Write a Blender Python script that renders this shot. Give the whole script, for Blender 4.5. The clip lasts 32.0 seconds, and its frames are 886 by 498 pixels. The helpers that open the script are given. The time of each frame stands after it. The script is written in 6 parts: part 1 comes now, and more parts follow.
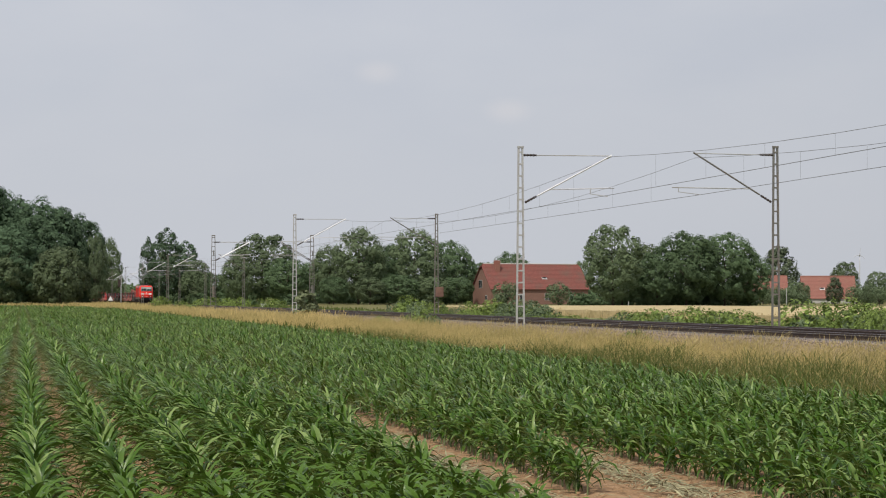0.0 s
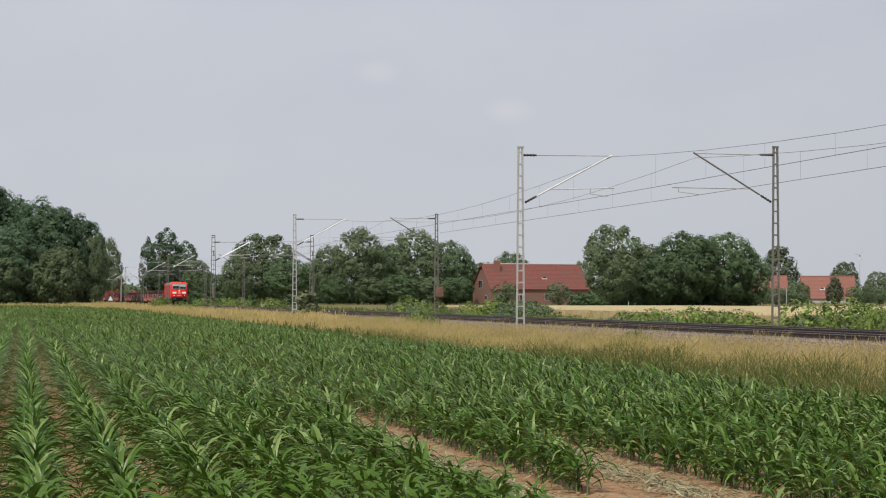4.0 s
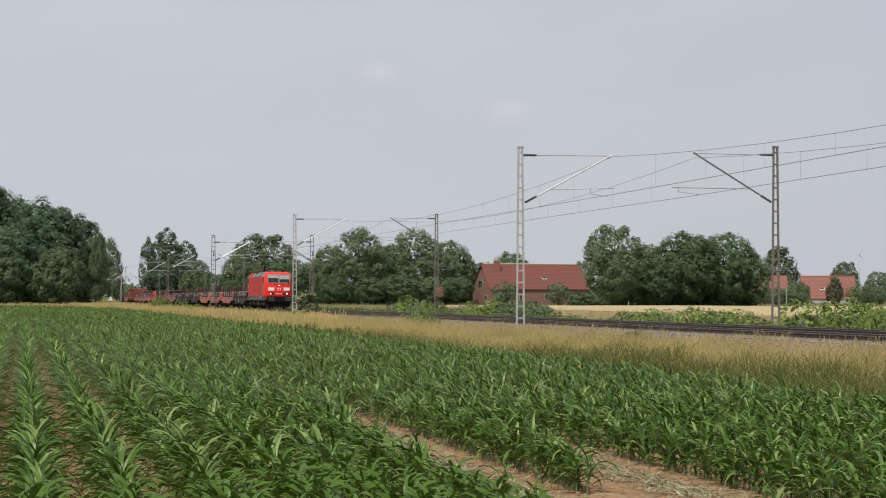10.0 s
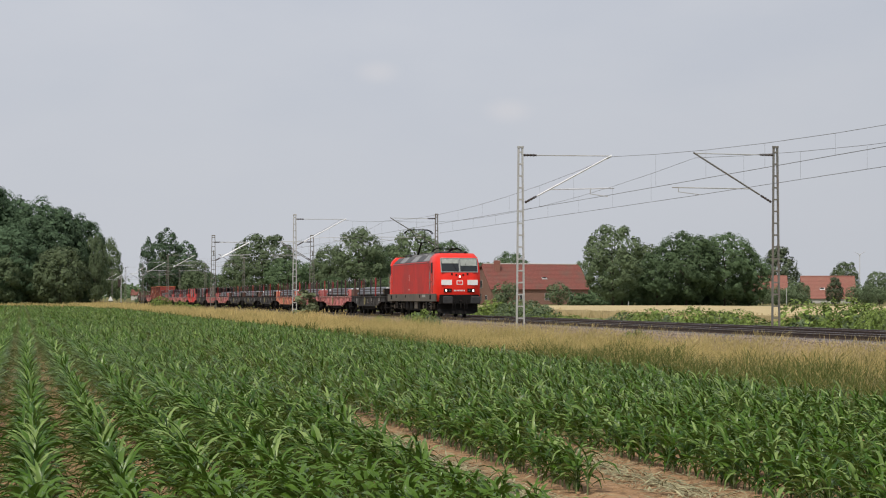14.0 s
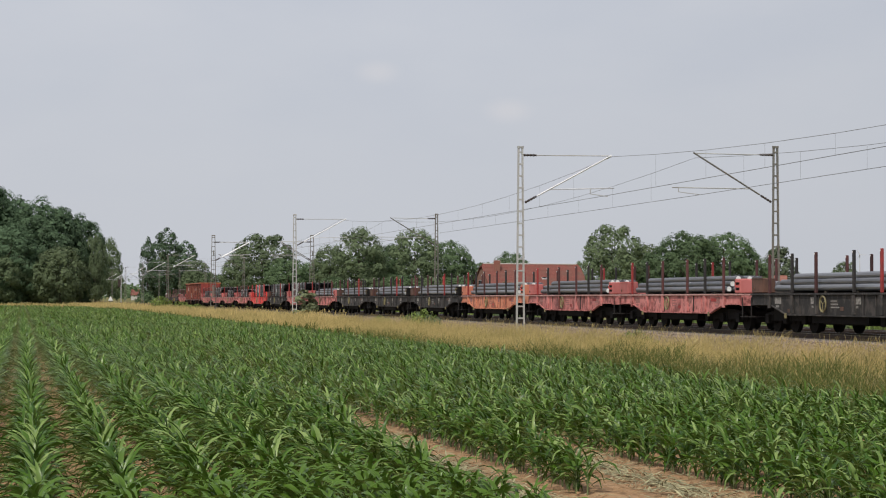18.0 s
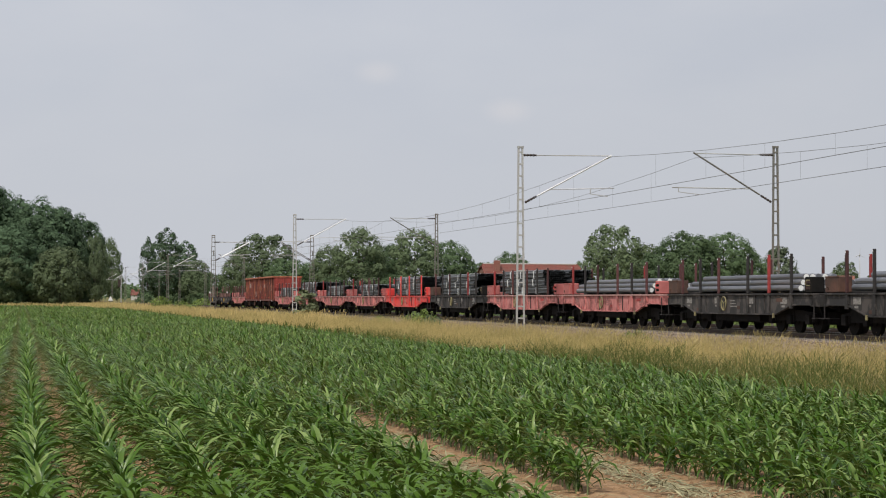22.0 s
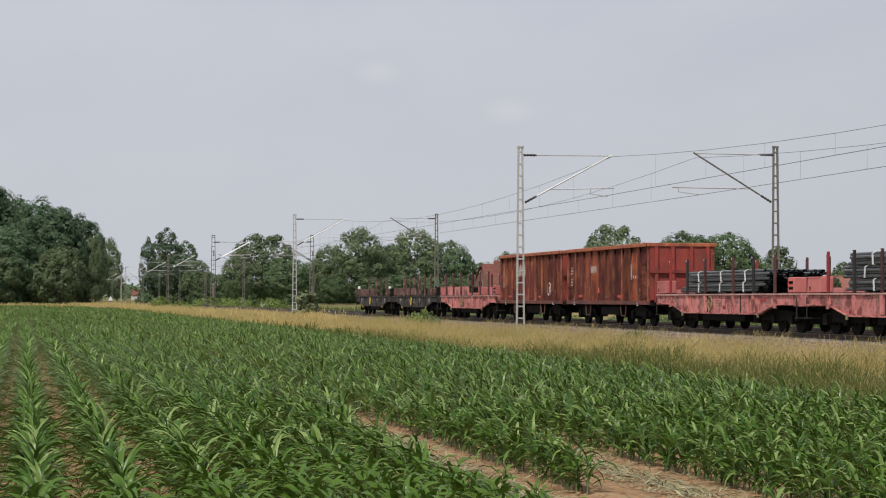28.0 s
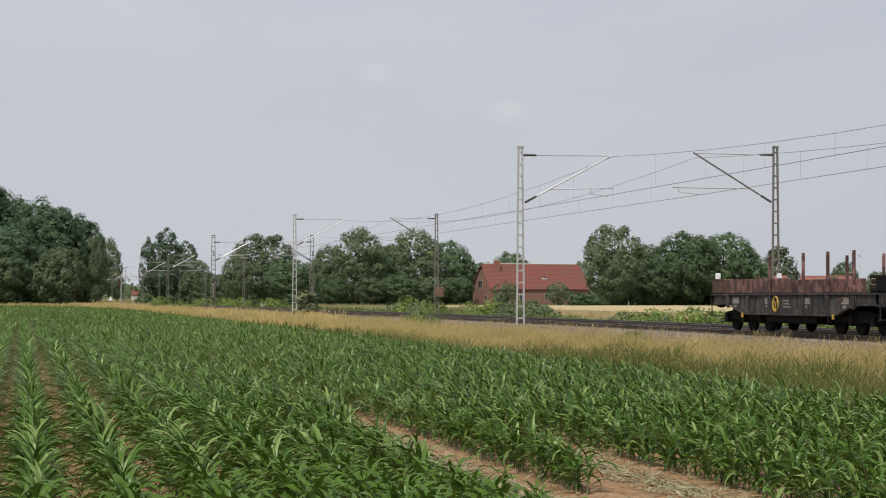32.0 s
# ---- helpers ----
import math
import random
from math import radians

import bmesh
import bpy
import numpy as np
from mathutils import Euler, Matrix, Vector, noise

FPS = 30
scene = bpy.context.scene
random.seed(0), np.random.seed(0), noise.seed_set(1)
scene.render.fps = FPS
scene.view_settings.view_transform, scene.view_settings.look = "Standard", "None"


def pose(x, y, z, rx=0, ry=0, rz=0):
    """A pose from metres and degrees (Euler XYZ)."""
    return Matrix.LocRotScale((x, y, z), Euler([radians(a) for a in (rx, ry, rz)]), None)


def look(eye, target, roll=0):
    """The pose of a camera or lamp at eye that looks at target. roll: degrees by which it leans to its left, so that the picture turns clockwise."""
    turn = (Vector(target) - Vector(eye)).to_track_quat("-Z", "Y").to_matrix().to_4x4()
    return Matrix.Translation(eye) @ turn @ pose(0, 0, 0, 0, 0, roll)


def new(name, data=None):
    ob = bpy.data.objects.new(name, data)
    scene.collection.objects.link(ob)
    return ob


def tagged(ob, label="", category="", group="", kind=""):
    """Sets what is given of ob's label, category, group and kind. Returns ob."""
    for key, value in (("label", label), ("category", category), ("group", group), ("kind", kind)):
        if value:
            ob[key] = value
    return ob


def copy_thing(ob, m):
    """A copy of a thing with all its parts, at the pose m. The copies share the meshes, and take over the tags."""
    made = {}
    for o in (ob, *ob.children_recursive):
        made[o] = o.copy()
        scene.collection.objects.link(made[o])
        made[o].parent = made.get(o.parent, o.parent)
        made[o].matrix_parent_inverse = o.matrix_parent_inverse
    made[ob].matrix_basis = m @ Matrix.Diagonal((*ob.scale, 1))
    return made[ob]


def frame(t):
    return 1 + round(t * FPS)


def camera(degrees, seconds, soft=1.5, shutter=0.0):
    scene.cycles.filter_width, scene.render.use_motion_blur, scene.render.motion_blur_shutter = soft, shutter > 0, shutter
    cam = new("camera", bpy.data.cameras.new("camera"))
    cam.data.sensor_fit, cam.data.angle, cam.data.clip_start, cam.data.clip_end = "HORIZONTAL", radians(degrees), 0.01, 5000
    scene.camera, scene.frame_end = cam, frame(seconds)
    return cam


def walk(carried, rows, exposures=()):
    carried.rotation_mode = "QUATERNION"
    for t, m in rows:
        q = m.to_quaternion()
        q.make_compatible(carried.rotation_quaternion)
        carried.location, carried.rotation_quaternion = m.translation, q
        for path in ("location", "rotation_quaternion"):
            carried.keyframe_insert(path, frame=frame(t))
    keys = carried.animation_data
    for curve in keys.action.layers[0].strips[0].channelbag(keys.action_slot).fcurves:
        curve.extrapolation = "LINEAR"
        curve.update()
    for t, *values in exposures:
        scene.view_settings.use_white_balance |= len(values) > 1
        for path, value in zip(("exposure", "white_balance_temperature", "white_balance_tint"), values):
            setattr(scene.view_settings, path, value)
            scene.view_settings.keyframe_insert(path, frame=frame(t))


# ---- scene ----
# The railway runs along the x axis; the field's soil is z = 0 and the rails' tops lie at RAIL.
RAIL = 0.85
BED = RAIL - 0.22      # the ballast's top
GRADE, CREST = 0.0019, -50.0      # line and field fall gently into the distance
EYE = (0.0, -26.529, RAIL + 1.2285)
AIM = Vector((-0.979476, 0.200310, 0.022439))

cam = camera(24.337, 32.0, soft=1.1)
STAND = look(EYE, Vector(EYE) + AIM, roll=0.087)
walk(cam, [(0.0, STAND), (32.0, STAND)], exposures=[(0.0, 0.0), (32.0, 0.0)])

# ---- sky and sun: thin high overcast ----
SUN_EL, SUN_AZ = radians(54), radians(-38)   # azimuth from +x towards +y
world = bpy.data.worlds.new("sky")
scene.world = world
world.use_nodes = True
wn, wl = world.node_tree.nodes, world.node_tree.links
wn.clear()
sky = wn.new("ShaderNodeTexSky")
sky.sky_type = "NISHITA"
sky.sun_disc = False
sky.sun_elevation = SUN_EL
sky.sun_rotation = radians(90) - SUN_AZ
sky.dust_density = 4.0
sky.air_density = 1.2
bg_sky = wn.new("ShaderNodeBackground")
bg_sky.inputs["Strength"].default_value = 0.05
wl.new(sky.outputs[0], bg_sky.inputs["Color"])
# veil of cloud over the blue
co = wn.new("ShaderNodeTexCoord")
mp = wn.new("ShaderNodeMapping")
mp.inputs["Scale"].default_value = (1.0, 1.0, 2.6)
wl.new(co.outputs["Generated"], mp.inputs["Vector"])
cn = wn.new("ShaderNodeTexNoise")
cn.inputs["Scale"].default_value = 7.0
cn.inputs["Detail"].default_value = 5.0
cn.inputs["Roughness"].default_value = 0.5
wl.new(mp.outputs[0], cn.inputs["Vector"])
cr = wn.new("ShaderNodeValToRGB")
cr.color_ramp.elements[0].position, cr.color_ramp.elements[0].color = 0.3, (0.51, 0.545, 0.625, 1)
cr.color_ramp.elements[1].position, cr.color_ramp.elements[1].color = 0.8, (0.60, 0.62, 0.675, 1)
wl.new(cn.outputs["Fac"], cr.inputs["Fac"])
sep = wn.new("ShaderNodeSeparateXYZ")
wl.new(co.outputs["Generated"], sep.inputs[0])
hz = wn.new("ShaderNodeMapRange")
hz.inputs["From Min"].default_value, hz.inputs["From Max"].default_value = 0.0, 0.16
hz.inputs["To Min"].default_value, hz.inputs["To Max"].default_value = 1.0, 0.0
wl.new(sep.outputs["Z"], hz.inputs["Value"])
hm = wn.new("ShaderNodeMix")
hm.data_type = "RGBA"
wl.new(hz.outputs[0], hm.inputs["Factor"])
wl.new(cr.outputs[0], hm.inputs[6])
hm.inputs[7].default_value = (0.56, 0.582, 0.63, 1)
bg_veil = wn.new("ShaderNodeBackground")
bg_veil.inputs["Strength"].default_value = 1.08
# two faint brighter wisps
veil = hm.outputs[2]
for way, wide in (((-0.97988, 0.16783, 0.108), 0.012), ((-0.96893, 0.23052, 0.08961), 0.013)):
    dv = wn.new("ShaderNodeVectorMath")
    dv.operation = "SUBTRACT"
    dv.inputs[1].default_value = way
    wl.new(co.outputs["Generated"], dv.inputs[0])
    sc = wn.new("ShaderNodeVectorMath")
    sc.operation = "MULTIPLY"
    sc.inputs[1].default_value = (1 / wide, 1 / wide, 1.9 / wide)
    wl.new(dv.outputs[0], sc.inputs[0])
    ln = wn.new("ShaderNodeVectorMath")
    ln.operation = "LENGTH"
    wl.new(sc.outputs[0], ln.inputs[0])
    fade = wn.new("ShaderNodeMapRange")
    fade.interpolation_type = "SMOOTHSTEP"
    fade.inputs["From Min"].default_value, fade.inputs["From Max"].default_value = 0.1, 1.2
    fade.inputs["To Min"].default_value, fade.inputs["To Max"].default_value = 0.32, 0.0
    wl.new(ln.outputs["Value"], fade.inputs["Value"])
    mw = wn.new("ShaderNodeMix")
    mw.data_type = "RGBA"
    mw.inputs[7].default_value = (0.72, 0.69, 0.70, 1)
    wl.new(fade.outputs[0], mw.inputs["Factor"])
    wl.new(veil, mw.inputs[6])
    veil = mw.outputs[2]
# the veil is a little thinner away from the sun
side = wn.new("ShaderNodeMapRange")
side.inputs["From Min"].default_value, side.inputs["From Max"].default_value = 0.2, 0.44
side.inputs["To Min"].default_value, side.inputs["To Max"].default_value = 1.0, 0.945
wl.new(sep.outputs["Y"], side.inputs["Value"])
thin = wn.new("ShaderNodeVectorMath")
thin.operation = "SCALE"
wl.new(veil, thin.inputs[0])
wl.new(side.outputs[0], thin.inputs["Scale"])
wl.new(thin.outputs[0], bg_veil.inputs["Color"])
mixw = wn.new("ShaderNodeMixShader")
mixw.inputs[0].default_value = 0.9
wl.new(bg_sky.outputs[0], mixw.inputs[1])
wl.new(bg_veil.outputs[0], mixw.inputs[2])
wout = wn.new("ShaderNodeOutputWorld")
wl.new(mixw.outputs[0], wout.inputs["Surface"])

sun = new("sun", bpy.data.lights.new("sun", "SUN"))
sun.data.energy = 3.3
sun.data.angle = radians(3)
sun.data.color = (1.0, 0.95, 0.87)
sun.matrix_world = look((0, 0, 60), (-math.cos(SUN_EL) * math.cos(SUN_AZ), -math.cos(SUN_EL) * math.sin(SUN_AZ), 60 - math.sin(SUN_EL)))


# ---- materials ----
def mat(name, c, c2=None, rough=0.7, metal=0.0, scale=6.0, bump=0.15, stain=None, amount=0.45, big=0.18, spec=0.4, island=0.0, ob=0.0, translucent=0.0, stretch=(1, 1, 1), sharp=0.0):
    """Two scales of noise: grain between c and c2, blotches of stain; island / ob vary the value piece by piece."""
    m = bpy.data.materials.new(name)
    m.use_nodes = True
    n, l = m.node_tree.nodes, m.node_tree.links
    n.clear()
    out, bs = n.new("ShaderNodeOutputMaterial"), n.new("ShaderNodeBsdfPrincipled")
    bs.inputs["Roughness"].default_value, bs.inputs["Metallic"].default_value = rough, metal
    bs.inputs["Specular IOR Level"].default_value = spec
    tc, mp = n.new("ShaderNodeTexCoord"), n.new("ShaderNodeMapping")
    mp.inputs["Scale"].default_value = stretch
    info = n.new("ShaderNodeObjectInfo")
    off = n.new("ShaderNodeMath")
    off.operation = "MULTIPLY"
    off.inputs[1].default_value = 37.0
    l.new(info.outputs["Random"], off.inputs[0])
    l.new(tc.outputs["Object"], mp.inputs["Vector"])
    if ob or stain:
        l.new(off.outputs[0], mp.inputs["Location"])
    fine = n.new("ShaderNodeTexNoise")
    fine.inputs["Scale"].default_value, fine.inputs["Detail"].default_value = scale, 7.0
    l.new(mp.outputs[0], fine.inputs["Vector"])
    ramp = n.new("ShaderNodeMapRange")
    ramp.inputs["From Min"].default_value, ramp.inputs["From Max"].default_value = 0.32, 0.68
    l.new(fine.outputs["Fac"], ramp.inputs["Value"])
    mix = n.new("ShaderNodeMix")
    mix.data_type = "RGBA"
    c2 = c2 or tuple(v * 0.72 for v in c)
    mix.inputs[6].default_value, mix.inputs[7].default_value = (*c, 1), (*c2, 1)
    l.new(ramp.outputs[0], mix.inputs["Factor"])
    col = mix.outputs[2]
    if stain:
        broad = n.new("ShaderNodeTexNoise")
        broad.inputs["Scale"].default_value, broad.inputs["Detail"].default_value, broad.inputs["Roughness"].default_value = scale * big, 8.0, 0.65
        l.new(mp.outputs[0], broad.inputs["Vector"])
        r2 = n.new("ShaderNodeMapRange")
        r2.inputs["From Min"].default_value, r2.inputs["From Max"].default_value = 0.46 + 0.04 * sharp, 0.66 - 0.1 * sharp
        r2.inputs["To Max"].default_value = amount
        l.new(broad.outputs["Fac"], r2.inputs["Value"])
        m2 = n.new("ShaderNodeMix")
        m2.data_type = "RGBA"
        m2.inputs[7].default_value = (*stain, 1)
        l.new(r2.outputs[0], m2.inputs["Factor"])
        l.new(col, m2.inputs[6])
        col = m2.outputs[2]
    for source, spread in ((("island", island),) if island else ()) + ((("ob", ob),) if ob else ()):
        hs = n.new("ShaderNodeHueSaturation")
        val = n.new("ShaderNodeMapRange")
        val.inputs["To Min"].default_value, val.inputs["To Max"].default_value = 1 - spread, 1 + spread
        src = n.new("ShaderNodeNewGeometry").outputs["Random Per Island"] if source == "island" else info.outputs["Random"]
        l.new(src, val.inputs["Value"])
        l.new(val.outputs[0], hs.inputs["Value"])
        l.new(col, hs.inputs["Color"])
        col = hs.outputs[0]
    l.new(col, bs.inputs["Base Color"])
    if bump:
        bp = n.new("ShaderNodeBump")
        bp.inputs["Strength"].default_value, bp.inputs["Distance"].default_value = bump, 0.02
        l.new(fine.outputs["Fac"], bp.inputs["Height"])
        l.new(bp.outputs[0], bs.inputs["Normal"])
    if translucent:
        tr, mx = n.new("ShaderNodeBsdfTranslucent"), n.new("ShaderNodeMixShader")
        mx.inputs[0].default_value = translucent
        l.new(col, tr.inputs["Color"])
        l.new(bs.outputs[0], mx.inputs[1])
        l.new(tr.outputs[0], mx.inputs[2])
        l.new(mx.outputs[0], out.inputs["Surface"])
    else:
        l.new(bs.outputs[0], out.inputs["Surface"])
    return m


def leaf_mat(name, dark, mid, pale, rough, spec, translucent):
    """Blades that differ one by one, from deep green to a pale grey-green that paints in sheen, with fine streaks."""
    m = mat(name, mid, tuple(v * 0.8 for v in mid), rough, scale=16, bump=0.1, spec=spec, translucent=translucent)
    n, l = m.node_tree.nodes, m.node_tree.links
    grain = next(q for q in n if q.type == "MIX")
    one = n.new("ShaderNodeNewGeometry")
    cr = n.new("ShaderNodeValToRGB")
    e = cr.color_ramp.elements
    e[0].position, e[0].color = 0.0, (*dark, 1)
    e[1].position, e[1].color = 1.0, (*pale, 1)
    k = e.new(0.5)
    k.color = (*mid, 1)
    k = e.new(0.8)
    k.color = (*(0.6 * a + 0.4 * b for a, b in zip(mid, pale)), 1)
    l.new(one.outputs["Random Per Island"], cr.inputs["Fac"])
    half = n.new("ShaderNodeMix")
    half.data_type = "RGBA"
    half.inputs["Factor"].default_value = 0.85
    users = [q.to_socket for q in grain.outputs[2].links]
    l.new(grain.outputs[2], half.inputs[6])
    l.new(cr.outputs[0], half.inputs[7])
    for q in users:
        l.new(half.outputs[2], q)
    return m


def glow(name, c, power):
    m = bpy.data.materials.new(name)
    m.use_nodes = True
    bs = m.node_tree.nodes["Principled BSDF"]
    bs.inputs["Base Color"].default_value = (*c, 1)
    bs.inputs["Emission Color"].default_value = (*c, 1)
    bs.inputs["Emission Strength"].default_value = power
    return m


M_SOIL = mat("dry_soil", (0.36, 0.225, 0.12), (0.21, 0.125, 0.068), 0.95, scale=9, bump=0.6, stain=(0.42, 0.27, 0.16), amount=0.6, spec=0.1)
M_GROUND = mat("rough_meadow", (0.12, 0.13, 0.05), (0.2, 0.16, 0.07), 0.95, scale=0.7, bump=0.4, stain=(0.09, 0.11, 0.04), spec=0.1)
# the pale tone stands in for sky sheen, beside the leaves' own variation
M_CORN = leaf_mat("maize_leaf", (0.02, 0.058, 0.006), (0.066, 0.138, 0.0105), (0.27, 0.355, 0.12), 0.36, 0.27, 0.18)
M_STALK = mat("maize_stalk", (0.2, 0.25, 0.1), (0.13, 0.17, 0.07), 0.6, scale=20, bump=0.1)
M_STRAW = mat("dry_grass", (0.66, 0.51, 0.23), (0.4, 0.33, 0.135), 0.85, scale=0.45, bump=0, spec=0.1, island=0.2, translucent=0.35)
M_GRASS = mat("green_grass", (0.078, 0.115, 0.024), (0.13, 0.135, 0.04), 0.75, scale=0.5, bump=0, spec=0.2, island=0.3, translucent=0.25)
M_LITTER = mat("dead_leaf", (0.36, 0.33, 0.19), (0.2, 0.19, 0.1), 0.85, scale=6, bump=0, island=0.3)
M_WHEAT = mat("ripe_wheat", (0.52, 0.41, 0.23), (0.41, 0.325, 0.175), 0.9, scale=0.6, bump=0.3, stain=(0.38, 0.32, 0.17), spec=0.1)
M_BALLAST = mat("ballast", (0.27, 0.205, 0.16), (0.16, 0.12, 0.095), 0.9, scale=14, bump=0.8, stain=(0.2, 0.155, 0.125), spec=0.2)
M_STONE = mat("ballast_stone", (0.31, 0.25, 0.205), (0.2, 0.16, 0.13), 0.9, scale=10, bump=0.3, island=0.35)
M_SLEEPER = mat("concrete_sleeper", (0.2, 0.185, 0.165), (0.14, 0.125, 0.11), 0.9, scale=12, bump=0.3, ob=0.15)
M_RAIL = mat("rusty_rail", (0.085, 0.055, 0.042), (0.055, 0.04, 0.033), 0.7, metal=0.3, scale=10, bump=0.1)
M_RAILTOP = mat("polished_rail_head", (0.55, 0.55, 0.56), (0.45, 0.45, 0.46), 0.25, metal=1.0, scale=10, bump=0)
M_GALV = mat("galvanised_steel", (0.5, 0.5, 0.485), (0.4, 0.4, 0.385), 0.55, metal=0.25, scale=8, bump=0.05, stain=(0.3, 0.25, 0.19), amount=0.4)
M_MASTD = mat("weathered_steel", (0.19, 0.185, 0.165), (0.14, 0.135, 0.12), 0.7, metal=0.2, scale=8, bump=0.05, stain=(0.22, 0.15, 0.1), amount=0.4)
M_ALU = mat("aluminium_tube", (0.74, 0.74, 0.74), (0.64, 0.64, 0.64), 0.35, metal=0.5, scale=8, bump=0)
M_INSUL = mat("brown_insulator", (0.05, 0.035, 0.03), (0.035, 0.025, 0.02), 0.3, scale=10, bump=0)
M_WIRE = mat("copper_wire", (0.2, 0.2, 0.19), (0.15, 0.15, 0.14), 0.5, metal=0.5, scale=8, bump=0)
M_CONC = mat("concrete", (0.38, 0.36, 0.33), (0.3, 0.28, 0.25), 0.9, scale=8, bump=0.2)
M_BARK = mat("bark", (0.10, 0.08, 0.06), (0.06, 0.05, 0.04), 0.95, scale=5, bump=0.5)
# leaf_dark and leaf_mid are raised in tone for the haze over distant trees
M_LEAF = mat("leaf_dark", (0.14, 0.205, 0.1), (0.105, 0.156, 0.077), 0.6, scale=0.35, bump=0, spec=0.15, island=0.12, translucent=0.36, ob=0.14)
# far wood: distance haze put into a darker, bluer leaf colour
M_LEAF5 = mat("leaf_forest_haze", (0.108, 0.168, 0.092), (0.08, 0.126, 0.07), 0.65, scale=0.3, bump=0, spec=0.15, island=0.12, translucent=0.3, ob=0.2)
M_LEAF2 = mat("leaf_mid", (0.165, 0.215, 0.112), (0.122, 0.163, 0.085), 0.6, scale=0.35, bump=0, spec=0.15, island=0.12, translucent=0.28, ob=0.14)
M_LEAF3 = mat("leaf_yellow_green", (0.13, 0.168, 0.082), (0.094, 0.126, 0.062), 0.6, scale=0.35, bump=0, spec=0.2, island=0.2, translucent=0.25, ob=0.1)
M_LEAF4 = mat("leaf_needle", (0.095, 0.12, 0.065), (0.07, 0.092, 0.052), 0.7, scale=0.35, bump=0, spec=0.25, island=0.35, ob=0.1)
M_HEDGE = mat("bramble_leaf", (0.2, 0.265, 0.062), (0.13, 0.185, 0.042), 0.6, scale=0.6, bump=0, spec=0.3, island=0.55, translucent=0.25, ob=0.25)
M_WILLOW = mat("willow_leaf", (0.19, 0.215, 0.11), (0.14, 0.165, 0.085), 0.6, scale=0.6, bump=0, spec=0.3, island=0.35, translucent=0.3, ob=0.15)


# ---- mesh helpers ----
def quick(name, V, F, material=None, smooth=False):
    """A mesh of equal-sided faces from arrays."""
    V, F = np.asarray(V, np.float32), np.asarray(F, np.int32)
    me = bpy.data.meshes.new(name)
    me.vertices.add(len(V))
    me.vertices.foreach_set("co", V.ravel())
    k = F.shape[1]
    me.loops.add(F.size)
    me.loops.foreach_set("vertex_index", F.ravel())
    me.polygons.add(len(F))
    me.polygons.foreach_set("loop_start", np.arange(0, F.size, k, dtype=np.int32))
    me.polygons.foreach_set("loop_total", np.full(len(F), k, np.int32))
    if smooth:
        me.polygons.foreach_set("use_smooth", np.ones(len(F), bool))
    me.update(calc_edges=True)
    if material:
        me.materials.append(material)
    return me


def part(name, bm, material, parent=None, label="", smooth=False):
    me = bpy.data.meshes.new(name)
    bmesh.ops.recalc_face_normals(bm, faces=bm.faces)
    bm.to_mesh(me)
    bm.free()
    me.materials.append(material)
    if smooth:
        for q in me.polygons:
            q.use_smooth = True
    ob = new(name, me)
    if parent:
        ob.parent = parent
    if label:
        ob["label"] = label
    return ob


def share(name, me, parent=None, at=None):
    ob = new(name, me)
    if parent:
        ob.parent = parent
    if at is not None:
        ob.matrix_basis = at
    return ob


def box(bm, x0, x1, y0, y1, z0, z1, bevel=0.0):
    vs = [bm.verts.new((x, y, z)) for x in (x0, x1) for y in (y0, y1) for z in (z0, z1)]
    fs = [bm.faces.new([vs[i] for i in q]) for q in ((0, 1, 3, 2), (4, 6, 7, 5), (0, 4, 5, 1), (2, 3, 7, 6), (0, 2, 6, 4), (1, 5, 7, 3))]
    if bevel:
        es = {e for f in fs for e in f.edges}
        bmesh.ops.bevel(bm, geom=list(es), offset=bevel, segments=1, affect="EDGES")
    return bm


def cyl(bm, a, b, r, n=10, r2=None, cap=True):
    a, b = Vector(a), Vector(b)
    q = (b - a).to_track_quat("Z", "Y").to_matrix()
    r2 = r if r2 is None else r2
    A = [bm.verts.new(a + q @ Vector((math.cos(2 * math.pi * i / n) * r, math.sin(2 * math.pi * i / n) * r, 0))) for i in range(n)]
    B = [bm.verts.new(b + q @ Vector((math.cos(2 * math.pi * i / n) * r2, math.sin(2 * math.pi * i / n) * r2, 0))) for i in range(n)]
    for i in range(n):
        bm.faces.new((A[i], A[(i + 1) % n], B[(i + 1) % n], B[i]))
    if cap:
        bm.faces.new(A[::-1])
        bm.faces.new(B)
    return bm


def prism(bm, outline, y0, y1):
    """Extrudes an (x, z) outline from y0 to y1."""
    A = [bm.verts.new((x, y0, z)) for x, z in outline]
    B = [bm.verts.new((x, y1, z)) for x, z in outline]
    bm.faces.new(A)
    bm.faces.new(B[::-1])
    for i in range(len(A)):
        j = (i + 1) % len(A)
        bm.faces.new((A[i], B[i], B[j], A[j]))
    return bm


def ring(bm, centre, axis, R, r, n=16, k=6):
    """A torus round axis."""
    q = Vector(axis).to_track_quat("Z", "Y").to_matrix()
    c = Vector(centre)
    rows = []
    for i in range(n):
        a = 2 * math.pi * i / n
        rows.append([bm.verts.new(c + q @ Vector(((R + r * math.cos(2 * math.pi * j / k)) * math.cos(a), (R + r * math.cos(2 * math.pi * j / k)) * math.sin(a), r * math.sin(2 * math.pi * j / k)))) for j in range(k)])
    for i in range(n):
        for j in range(k):
            bm.faces.new((rows[i][j], rows[(i + 1) % n][j], rows[(i + 1) % n][(j + 1) % k], rows[i][(j + 1) % k]))
    return bm


def B():
    return bmesh.new()


